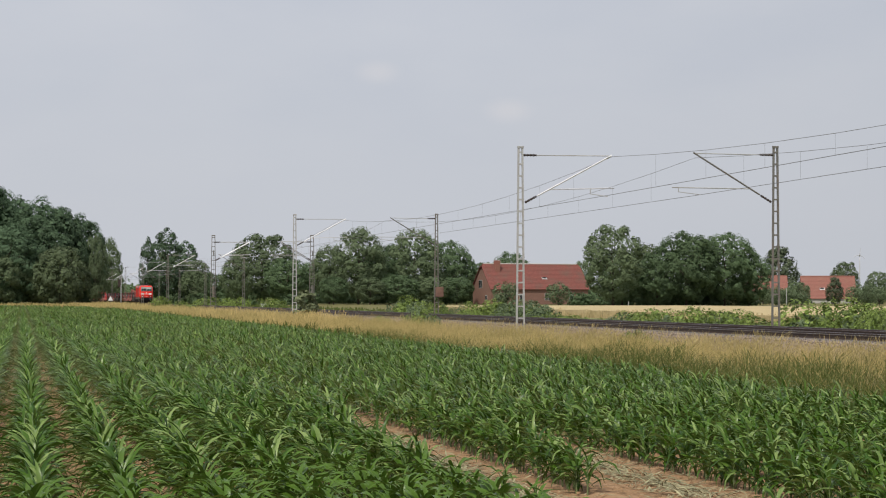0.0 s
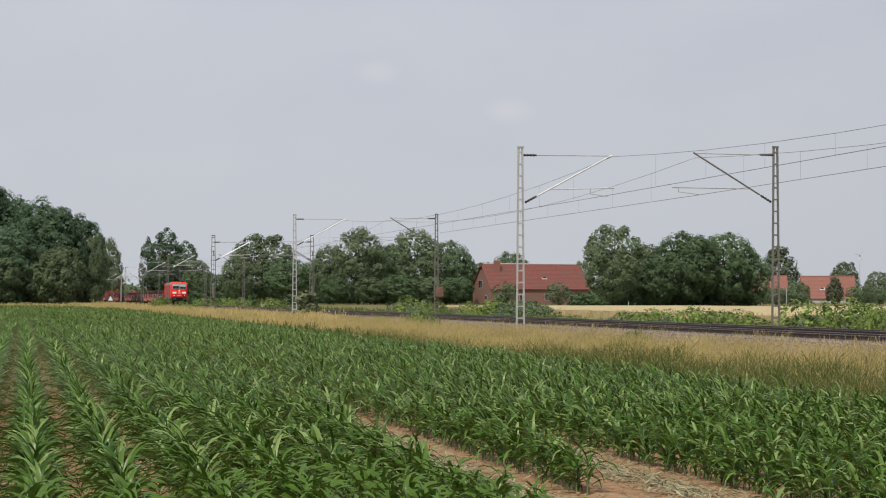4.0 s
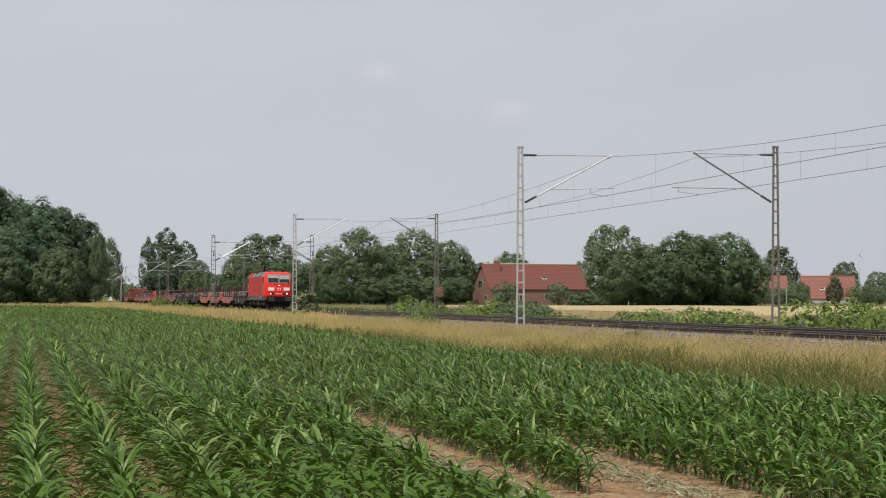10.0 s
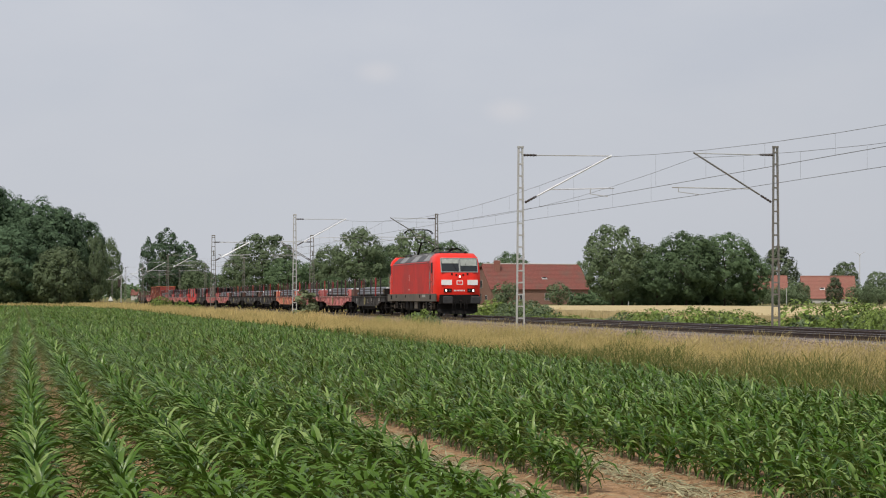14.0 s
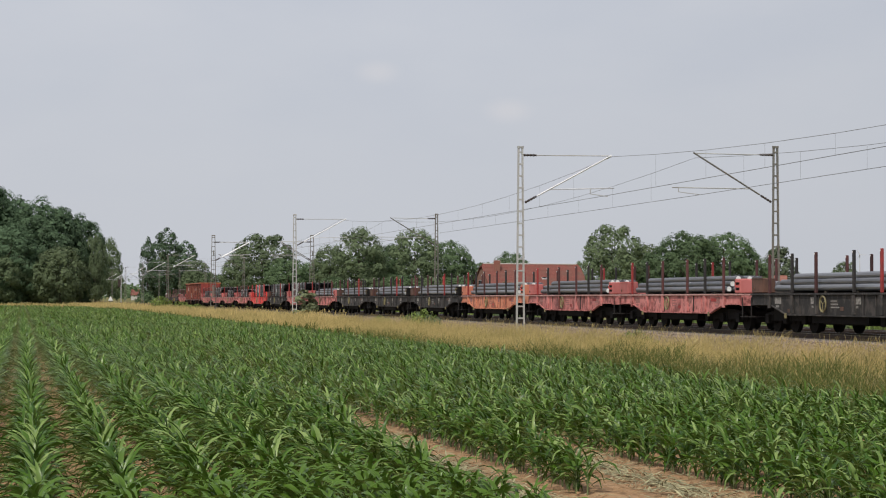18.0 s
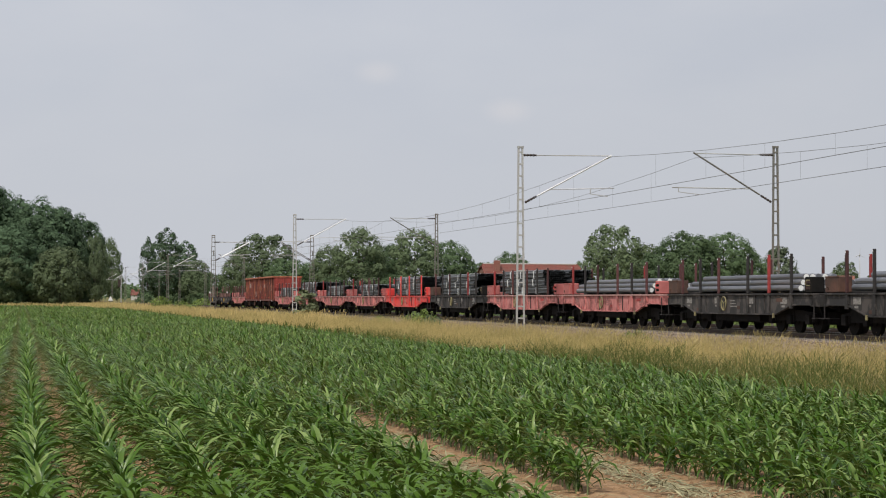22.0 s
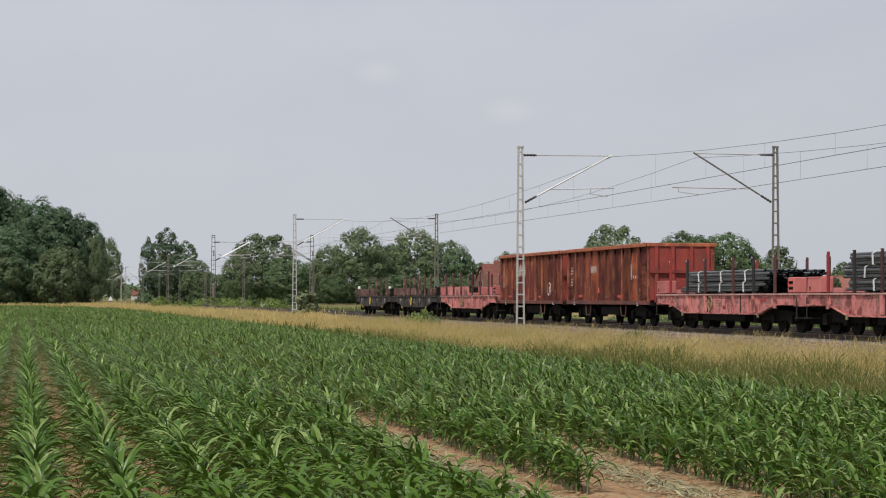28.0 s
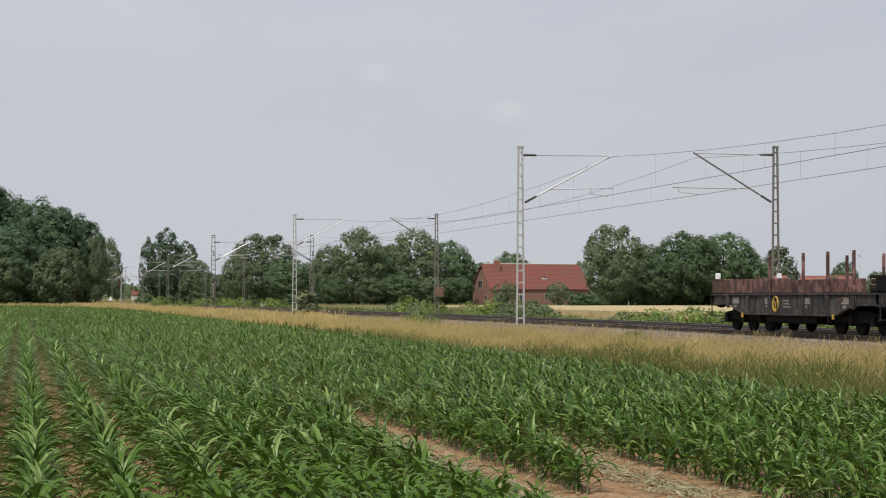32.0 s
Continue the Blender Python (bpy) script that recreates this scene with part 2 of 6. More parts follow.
def tube(bm, P, r, n=5):
    """One connected tube along the points P; r may be a list."""
    P = [Vector(p) for p in P]
    rs = r if isinstance(r, (list, tuple)) else [r] * len(P)
    rows = []
    for i, p in enumerate(P):
        d = (P[min(i + 1, len(P) - 1)] - P[max(i - 1, 0)]).normalized()
        q = d.to_track_quat("Z", "Y").to_matrix()
        rows.append([bm.verts.new(p + q @ Vector((math.cos(2 * math.pi * k / n) * rs[i], math.sin(2 * math.pi * k / n) * rs[i], 0))) for k in range(n)])
    for A, C in zip(rows, rows[1:]):
        for k in range(n):
            bm.faces.new((A[k], A[(k + 1) % n], C[(k + 1) % n], C[k]))
    bm.faces.new(rows[0][::-1])
    bm.faces.new(rows[-1])
    return bm


def insulator(bm, a, d):
    """A ribbed insulator, 0.65 m long, from a along d."""
    return tube(bm, [a + d * (0.08 + i * 0.036) for i in range(18)], [0.06 if i % 4 in (1, 2) else 0.04 for i in range(18)], 8)
# ---- ground, field, track bed ----
rng = np.random.default_rng(7)
CORN_EDGE = -12.7        # the field's border with the verge
ROW0, ROW_STEP = -26.41, 0.735
BARE = {6: -30.0, 7: -20.6, 8: -26.0}        # rows that the tractor's wheels keep bare, nearer than x
SHIFT = {6: 0.22, 7: 0.5, 8: 0.5}  # rows beside the wheel tracks stand a little off the regular spacing


def sheet(name, x0, x1, y0, y1, z, nx, ny, material, rough=0.0, crop=None, kind="structure", label="", category=""):
    xs, ys = np.linspace(x0, x1, nx), np.linspace(y0, y1, ny)
    X, Y = np.meshgrid(xs, ys)
    Z = np.full_like(X, z) + (rng.normal(0, rough, X.shape) if rough else 0)
    if crop:
        Z += crop(X, Y)
    V = np.stack([X.ravel(), Y.ravel(), Z.ravel()], 1)
    i = (np.arange(ny - 1)[:, None] * nx + np.arange(nx - 1)[None]).ravel()
    F = np.stack([i, i + 1, i + nx + 1, i + nx], 1)
    ob = new(name, quick(name, V, F, material))
    return tagged(ob, label, category, kind=kind)


def fall(x):
    return GRADE * np.minimum(0.0, np.maximum(x, -900.0) - CREST)


def lie(x, y):
    """Height of the open ground: the strip along the line falls away, the farmland behind it stays level."""
    return fall(x) * np.clip((40.0 - y) / 12.0, 0, 1)


def tilt(grade):
    return Matrix.Translation((CREST, 0, 0)) @ Matrix.Rotation(-grade, 4, "Y") @ Matrix.Translation((-CREST, 0, 0))


TILT = tilt(GRADE)

sheet("ground", -4200, 1500, -2500, 2800, -0.1, 120, 420, M_GROUND, crop=lie, label="rough meadow ground reaching to the horizon", category="ground")
sheet("field_soil", -400, 12, -60, CORN_EDGE + 0.3, 0.0, 60, 20, M_SOIL, crop=lie, label="dry reddish brown soil of the maize field", category="soil")
sheet("near_soil", -34, -11, -29.5, -17.0, 0.012, 230, 130, M_SOIL, rough=0.006,
      crop=lambda X, Y: 0.018 * np.sin((Y - ROW0) * 2 * math.pi / ROW_STEP + 1.57) + 0.012 * np.sin(X * 5.1 + np.sin(Y * 7) * 2) * np.sin(Y * 11.3 + X * 1.7),
      label="loose dry furrowed soil between maize rows", category="soil")
sheet("verge_soil", -900, 60, CORN_EDGE + 0.2, -3.2, 0.02, 60, 20, mat("verge_earth", (0.24, 0.19, 0.09), (0.17, 0.15, 0.06), 0.95, scale=1.2, bump=0.4, stain=(0.12, 0.13, 0.045)), crop=lambda X, Y: lie(X, Y) + 0.26 * np.clip((Y + 13) / 8.5, 0, 1), label="dry grassy earth beside the railway", category="verge")
sheet("far_verge", -900, 60, 7.4, 32, 0.02, 60, 6, mat("far_verge_grass", (0.16, 0.19, 0.065), (0.22, 0.21, 0.085), 0.95, scale=0.8, bump=0.4, stain=(0.2, 0.17, 0.08)), crop=lie, label="green weedy strip behind the railway", category="verge")


def wheat_field(x0, x1, y0, y1):
    b = B()
    box(b, x0, x1, y0, y1, -0.6, 0.55)
    return tagged(part("wheat_field", b, M_WHEAT), "pale ripe wheat standing in a far field", "wheat", kind="stuff")


wheat_field(-284, -120, 30, 330)
wheat_field(-300, -286, 28, 75)

# ballast bed
b = B()
prof = ((-4.2, 0.2), (-2.5, BED), (6.5, BED), (8.2, 0.0))
A = [b.verts.new((-950, y, z)) for y, z in prof]
C = [b.verts.new((320, y, z)) for y, z in prof]
for i in range(3):
    b.faces.new((A[i], A[i + 1], C[i + 1], C[i]))
bed = tagged(part("ballast_bed", b, M_BALLAST), "grey-brown crushed stone ballast under two tracks", "ballast", kind="structure")
bed.matrix_basis = TILT


def scatter_stones(n, x0, x1, seed):
    g = np.random.default_rng(seed)
    ico = np.array([(0, 0, 1), (0.9, 0, 0.3), (0.1, 0.9, 0.2), (-0.9, 0.1, 0.25), (0, -0.9, 0.3), (0, 0, -0.7)])
    tri = np.array([(0, 1, 2), (0, 2, 3), (0, 3, 4), (0, 4, 1), (5, 2, 1), (5, 3, 2), (5, 4, 3), (5, 1, 4)])
    x = x0 + (x1 - x0) * g.random(n) ** 1.4
    y = -4.35 + 3.6 * g.random(n)
    z = 0.2 + np.clip((y + 4.2) / 1.7, 0, 1) * (BED - 0.2)
    s = g.uniform(0.025, 0.05, (n, 1, 1)) * g.uniform(0.7, 1.3, (n, 1, 3))
    a = g.random(n) * 6.28
    V = ico[None] * s
    V = np.stack([V[..., 0] * np.cos(a)[:, None] - V[..., 1] * np.sin(a)[:, None], V[..., 0] * np.sin(a)[:, None] + V[..., 1] * np.cos(a)[:, None], V[..., 2]], -1)
    V += np.stack([x, y, z + 0.015], 1)[:, None]
    F = tri[None] + (np.arange(n) * 6)[:, None, None]
    return share("ballast_stones", quick("ballast_stones", V.reshape(-1, 3), F.reshape(-1, 3), M_STONE), bed)


tagged(scatter_stones(10000, -42, -130, 3), "loose crushed ballast stones", kind="stuff")


def railway_track(yc, name):
    """Rails as one long profile each; sleepers near the camera one by one."""
    thing = tagged(new(name), "steel rails on concrete sleepers in ballast", "railway track", "railway tracks", "structure")
    for side in (-1, 1):
        y = yc + side * 0.755
        bm = B()
        web = ((-0.07, -0.172), (0.07, -0.172), (0.07, -0.16), (0.012, -0.14), (0.012, -0.05), (0.036, -0.035), (0.036, -0.006), (-0.036, -0.006), (-0.036, -0.035), (-0.012, -0.05), (-0.012, -0.14), (-0.07, -0.16))
        A = [bm.verts.new((-950, y + v, RAIL + z)) for v, z in web]
        C = [bm.verts.new((320, y + v, RAIL + z)) for v, z in web]
        for i in range(len(A)):
            bm.faces.new((A[i], A[(i + 1) % len(A)], C[(i + 1) % len(A)], C[i]))
        part("rail", bm, M_RAIL, thing)
        bm = B()
        box(bm, -950, 320, y - 0.034, y + 0.034, RAIL - 0.006, RAIL)
        part("rail_head", bm, M_RAILTOP, thing, "polished running surface")
    bm = B()
    prism(bm, ((-0.13, -0.02), (0.13, -0.02), (0.13, 0.02), (0.1, 0.06), (-0.1, 0.06), (-0.13, 0.02)), -1.3, 1.3)
    first = part("sleeper", bm, M_SLEEPER, thing)
    first.matrix_basis = pose(-44, yc, BED)
    for k in range(1, 150):
        share("sleeper", first.data, thing, pose(-44 - 0.6 * k, yc, BED))
    bm = B()
    for k in range(1200):
        x = -134 - 0.6 * k if k < 900 else -43.4 + 0.6 * (k - 900)
        box(bm, x - 0.13, x + 0.13, yc - 1.3, yc + 1.3, BED - 0.01, BED + 0.06)
    tagged(part("distant_sleepers", bm, M_SLEEPER, thing), "concrete sleepers", kind="stuff")
    thing.matrix_basis = TILT
    return thing


railway_track(0.0, "near_track")
railway_track(4.0, "far_track")


# ---- overhead line ----
def mast(x, y, side, height=8.07, wide=0.36, steel=M_GALV, reach=None, arms=1, name="catenary_mast"):
    """A ladder mast: two channel legs that lean together, rungs, and a cantilever towards the track (side +1: towards +y)."""
    t = new(name)
    t.matrix_basis = pose(x, y, lie(x, y))
    lift = -0.55 * fall(x) + (0.1 if y > 0 else 0.0)          # the masts grow as the line falls
    height += lift
    reach = reach or (4.25 if y < 0 else 3.9)
    top = wide * 0.5
    H = height + RAIL
    for sx in (-1, 1):
        bm = B()
        v = []
        for z, w in ((0.0, wide), (H, top)):
            v.append([bm.verts.new((px, sx * w / 2 + py, z)) for px, py in ((-0.06, -0.035), (0.06, -0.035), (0.06, 0.035), (-0.06, 0.035))])
        for i in range(4):
            bm.faces.new((v[0][i], v[0][(i + 1) % 4], v[1][(i + 1) % 4], v[1][i]))
        bm.faces.new(v[1])
        part("leg", bm, steel, t)
    n = int(H / 0.56)
    for k in range(1, n + 1):
        z = k * H / (n + 0.35)
        w = wide + (top - wide) * z / H
        bm = B()
        box(bm, -0.05, 0.05, -w / 2 + 0.03, w / 2 - 0.03, z - 0.035, z + 0.035)
        part("rung", bm, steel, t)
    bm = B()
    box(bm, -0.08, 0.08, -top / 2 - 0.05, top / 2 + 0.05, H, H + 0.1, 0.01)
    part("cap", bm, steel, t)
    bm = B()
    box(bm, -0.4, 0.4, -0.4, 0.4, -0.05, 0.22, 0.03)
    part("foundation", bm, M_CONC, t)
    for k in range(arms):
        x0 = (k - (arms - 1) / 2) * 1.6
        zt, zl, zr = RAIL + 7.75 + lift, RAIL + 5.5 + 0.8 * lift, RAIL + 6.18 + 0.8 * lift
        s = side
        bm = B()
        cyl(bm, (x0, s * 0.75, zt), (x0, s * reach, zt + 0.02), 0.025, 6)
        part("top_tie", bm, M_GALV, t)
        bm = B()
        insulator(bm, Vector((x0, s * 0.06, zt)), Vector((0, s, 0)))
        part("upper_insulator", bm, M_INSUL, t)
        a, e = Vector((x0, s * 0.1, zl)), Vector((x0, s * reach, zt - 0.02))
        d = (e - a).normalized()
        bm = B()
        cyl(bm, a + d * 0.8, e + d * 0.15, 0.04, 8)
        part("diagonal_tube", bm, M_ALU if side > 0 else M_MASTD, t)
        bm = B()
        insulator(bm, a + d * 0.05, d)
        part("lower_insulator", bm, M_INSUL, t)
        on = a + d * (((zr - zl) / d.z))
        bm = B()
        cyl(bm, (x0, on.y, zr), (x0, s * (reach + (0.25 if s > 0 else 1.15)), zr + (0.1 if s > 0 else 0.02)), 0.028, 6)
        part("registration_tube", bm, M_ALU if side > 0 else M_GALV, t)
        bm = B()
        y1 = s * (reach - 0.9 if s > 0 else reach + 0.85)
        cyl(bm, (x0, y1, zr + 0.03), (x0, y1, zr - 0.2), 0.02, 5)
        cyl(bm, (x0, y1, zr - 0.18), (x0, s * (reach - 0.2 if s < 0 else reach - 0.05), zr - 0.3), 0.018, 5)
        part("steady_arm", bm, M_GALV, t)
    return tagged(t, "lattice steel catenary mast with cantilever arm beside the track", "catenary mast", "catenary masts")


SPANS = (70.0, -10.5, -91.7, -172.2, -248.5, -328.0, -398.0, -465.0, -535.0, -605.0)
for i, x in enumerate(SPANS):
    if i in (2, 3):
        mast(x - 0.6, -4.0, 1)
        mast(x + 0.6, 8.0, -1, steel=M_MASTD)
    elif i == 4:
        for y, s in ((-4.0, 1), (8.0, -1)):
            m = mast(x, y, s, height=8.5, wide=0.7, arms=2, steel=M_MASTD)
            bm = B()
            for k in range(9):
                cyl(bm, (0.42, 0, 2.2 + k * 0.16), (0.42, 0, 2.33 + k * 0.16), 0.17, 12)
            cyl(bm, (0.42, 0, 3.6), (0.42, 0, 7.4), 0.015, 5)
            part("tension_weights", bm, M_MASTD, m, "stack of grey round tension weights")
            bm = B()
            ring(bm, (0.42, 0, 7.5), (0, 1, 0), 0.28, 0.05)
            part("tension_pulley", bm, M_MASTD, m)
    else:
        mast(x, -4.0, 1, height=7.6, steel=M_MASTD)
        if i != 1:
            mast(x + 0.5, 8.0, -1, height=7.4, steel=M_MASTD)


def wire_run(yc, name):
    """Messenger and contact wire with droppers, span by span."""
    t = new(name)
    ends = [130.0] + list(SPANS) + [-720.0]
    for k in range(len(ends) - 1):
        x0, x1 = ends[k], ends[k + 1]
        s0, s1 = (0.25, -0.25) if k % 2 else (-0.25, 0.25)
        zc, n = RAIL + 5.94, 12
        bm = B()
        P = []
        for i in range(n + 1):
            u = i / n
            P.append(Vector((x0 + (x1 - x0) * u, yc + s0 + (s1 - s0) * u, RAIL + 7.7 - 4.6 * u * (1 - u))))
        tube(bm, P, 0.009, 4)
        part("messenger_wire", bm, M_WIRE, t)
        bm = B()
        cyl(bm, (x0, yc + s0, zc), (x1, yc + s1, zc), 0.011, 4, cap=False)
        part("contact_wire", bm, M_WIRE, t)
        for i in range(1, n):
            bm = B()
            cyl(bm, (P[i].x, P[i].y, zc), P[i], 0.004, 3, cap=False)
            part("dropper", bm, M_WIRE, t)
    t.matrix_basis = tilt(0.45 * GRADE)
    return tagged(t, "thin copper overhead contact line above the track", "overhead line", "overhead lines")


wire_run(0.0, "overhead_line")
wire_run(4.0, "overhead_line")

# sign box on the second far mast, signal and small posts far down the line
b = B()
box(b, -0.2, 0.2, -0.32, 0.32, 2.15, 3.0, 0.03)
thing = part("switch_box", b, mat("rusty_box", (0.17, 0.09, 0.065), (0.12, 0.065, 0.05), 0.8, scale=7, stain=(0.24, 0.15, 0.11)))
thing.matrix_basis = pose(-171.25, 8.2, lie(-171.25, 8.2))
tagged(thing, "rusty brown steel switch box on a catenary mast", "switch box")
# ---- foliage ----
def leaf_quads(P, size, seed, aspect=0.6, out=None):
    """Small four-cornered leaves at points P; they face outwards (out) and up, with much scatter."""
    g = np.random.default_rng(seed)
    n = len(P)
    q = g.normal(size=(n, 3)) * 0.24 + np.array([0, 0, 0.16])
    if out is not None:
        q = q + out
    d = np.cross(q, g.normal(size=(n, 3)))
    d /= np.linalg.norm(d, axis=1, keepdims=True) + 1e-9
    w = np.cross(d, q)
    w /= np.linalg.norm(w, axis=1, keepdims=True) + 1e-9
    s = size * g.uniform(0.6, 1.35, (n, 1))
    d, w = d * s, w * s * aspect
    V = np.stack([P - d * 0.5, P + w * 0.5 + d * 0.05, P + d * 0.5, P - w * 0.5 + d * 0.05], 1).reshape(-1, 3)
    return V, np.arange(4 * n).reshape(n, 4)


def crown_points(H, R, base, lobes, subs, per, seed, shape=0.55, tall=1.0, sub=0.33, core=0.84, backing=26, big=0.15):
    """An uneven crown from height base to H: ball-like lobes over an egg, rounded clumps on each lobe, leaves on the clumps."""
    g = np.random.default_rng(seed)
    mid, half = base + (H - base) * 0.46, (H - base) * 0.54
    small = min(R, half)

    def sphere(n):
        i = np.arange(n) + 0.5
        z, a = 1 - 2 * i / n, i * 2.39996
        return np.stack([np.sqrt(1 - z * z) * np.cos(a), np.sqrt(1 - z * z) * np.sin(a), z], 1)

    def unit(v):
        return v / (np.linalg.norm(v, axis=-1, keepdims=True) + 1e-9)

    L = unit(sphere(lobes)[:, [1, 2, 0]] + g.normal(0, 0.16, (lobes, 3)))
    lr = g.uniform(0.23, 0.4, lobes) * (40 / lobes) ** 0.35
    Q = L * (0.99 - lr * g.uniform(0.92, 1.2, lobes))[:, None]
    z = Q[:, 2]
    low = np.where(z < 0, 1.0 - 0.1 * z * z, 1 + (0.4 - shape) * np.clip(z, 0, 1))
    if tall != 1.0:
        low = np.clip(0.98 - 0.62 * (z * 0.5 + 0.5) ** 0.8, 0.1, 1) * 1.15
        lr = lr * (0.45 + 0.55 * low)
    C = np.stack([Q[:, 0] * R * low, Q[:, 1] * R * low, np.maximum(mid + np.where(z < 0, z * 0.86, z) * half, base + 0.25)], 1)
    rad = lr * small
    # clumps on the outer half of each lobe
    d = unit(g.normal(size=(lobes, subs, 3)) + 1.1 * L[:, None] + np.array([0, 0, 0.2]))
    r1 = rad[:, None] * sub * g.uniform(0.7, 1.25, (lobes, subs))
    K = C[:, None] + d * (rad[:, None] - 0.55 * r1)[..., None]
    e = unit(g.normal(size=(lobes, subs, per, 3)) + 0.9 * d[:, :, None] + np.array([0, 0, 0.25]))
    P = K[:, :, None] + e * (r1[..., None] * g.uniform(0.75, 1.03, (lobes, subs, per)))[..., None]
    N = 0.8 * e + 0.5 * d[:, :, None] + 0.25 * L[:, None, None]
    # coarser leaves behind them close each lobe
    k = unit(g.normal(size=(lobes, backing, 3)) + 0.7 * L[:, None])
    T = (C[:, None] + k * (rad[:, None] * core * g.uniform(0.8, 1.0, (lobes, backing)))[..., None]).reshape(-1, 3)
    # and an inner mass of coarse foliage joins the lobes
    i = g.integers(0, lobes, lobes * 5)
    heart = np.array([0, 0, mid]) + (C[i] - np.array([0, 0, mid])) * g.uniform(0.5, 0.95, (len(i), 1)) + g.normal(0, 0.07 * small, (len(i), 3))
    T, face = np.concatenate([T, heart]), np.concatenate([1.3 * k.reshape(-1, 3), 1.3 * L[i]])
    return P.reshape(-1, 3), C, N.reshape(-1, 3), leaf_quads(T, small * big * 0.75, seed + 7, 0.8, face)


def join(*pieces):
    V, F, o = [], [], 0
    for v, f in pieces:
        V.append(v)
        F.append(f + o)
        o += len(v)
    return np.concatenate(V), np.concatenate(F)


def tree(name, H, R, base, leaf, seed, lobes=14, subs=16, per=26, size=0.42, trunk=0.3, shape=0.55, tall=1.0, core=0.86, label="", category="tree"):
    t = new(name)
    g = np.random.default_rng(seed)
    P, C, N, inside = crown_points(H, R, base, lobes, subs, per, seed, shape, tall, core=core)
    V, F = join(leaf_quads(P, size, seed, out=N), inside)
    share("crown", quick("crown", V, F, leaf), t)
    bm = B()
    prev, r = Vector((0, 0, -0.3)), trunk
    top = base + (H - base) * 0.72
    for k in range(1, 7):
        z = top * k / 6
        cur = Vector((g.normal(0, 0.1) * k * 0.4, g.normal(0, 0.1) * k * 0.4, z))
        cyl(bm, prev, cur, r, 8, r * 0.82, cap=False)
        prev, r = cur, r * 0.82
    for c in C[:: max(1, len(C) // 14)]:
        z = min(top * 0.9, max(0.15 * H, c[2] - R * 0.6))
        cyl(bm, (0, 0, z), tuple(c), trunk * 0.3, 5, trunk * 0.08, cap=False)
    part("trunk", bm, M_BARK, t)
    return tagged(t, label, category)


def shrub(name, H, R, leaf, seed, n=1500, size=0.16, label="", category="bush"):
    t = new(name)
    P, C, N, inside = crown_points(H, R, -0.3 * H, 20, 7, n // 70, seed, 0.4, core=0.8, backing=7, big=0.26)
    V, F = join(leaf_quads(P, size, seed, 0.62, N), inside)
    V[:, 2] = np.abs(V[:, 2])
    share("foliage", quick("foliage", V, F, leaf), t)
    bm = B()
    for c in C[::2]:
        cyl(bm, (c[0] * 0.2, c[1] * 0.2, 0), tuple(c), 0.02, 4, 0.008, cap=False)
    part("branch_work", bm, M_BARK, t)
    return tagged(t, label, category)


def plant_again(src, x, y, s=1.0, sz=None, turn=None, z=0.0):
    ob = copy_thing(src, pose(x, y, z + lie(x, y), 0, 0, random.uniform(0, 360) if turn is None else turn))
    ob.scale = (s, s, sz or s)
    return ob


# kinds of tree, built once each at about true size
OAK = tree("broadleaf_tree", 17.1, 6.3, 0.2, M_LEAF2, 11, 72, 11, 13, 0.34, shape=0.25, label="dark green broadleaf tree with a dense rounded crown")
OAK.matrix_basis = pose(-385.2, 86.0, 0)
LIME = tree("broadleaf_tree", 16.0, 7.2, 0.1, M_LEAF, 12, 76, 11, 13, 0.34, label="dark green broadleaf tree with a wide low crown", shape=0.15)
LIME.matrix_basis = pose(-401.4, 106.3, 0)
ASH = tree("broadleaf_tree", 18.5, 7.0, 1.2, M_LEAF2, 13, 72, 10, 12, 0.34, core=0.76, label="loose green broadleaf tree with gaps in its crown")
ASH.matrix_basis = pose(-464, 48.7, 0)
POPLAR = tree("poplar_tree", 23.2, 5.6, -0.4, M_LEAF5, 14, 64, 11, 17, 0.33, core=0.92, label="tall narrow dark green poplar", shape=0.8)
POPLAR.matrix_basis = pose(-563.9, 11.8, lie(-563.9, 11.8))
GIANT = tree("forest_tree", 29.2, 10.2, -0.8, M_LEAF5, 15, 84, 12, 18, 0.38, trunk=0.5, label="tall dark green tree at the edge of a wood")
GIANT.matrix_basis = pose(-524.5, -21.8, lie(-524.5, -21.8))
YELLOWISH = tree("broadleaf_tree", 15.8, 7.4, -0.6, M_LEAF3, 16, 70, 11, 13, 0.36, label="yellow-green broadleaf tree, lighter than its neighbours")
YELLOWISH.matrix_basis = pose(-503, -17.6, lie(-503, -17.6))
PINE = tree("conifer_tree", 15.0, 6.2, 0.2, M_LEAF4, 17, 52, 11, 11, 0.36, core=0.74, tall=0.5, label="dark ragged conifer with a tapering crown")
PINE.matrix_basis = pose(-562, 187.6, 0)
PINE.scale = (1.3, 1.3, 1.22)
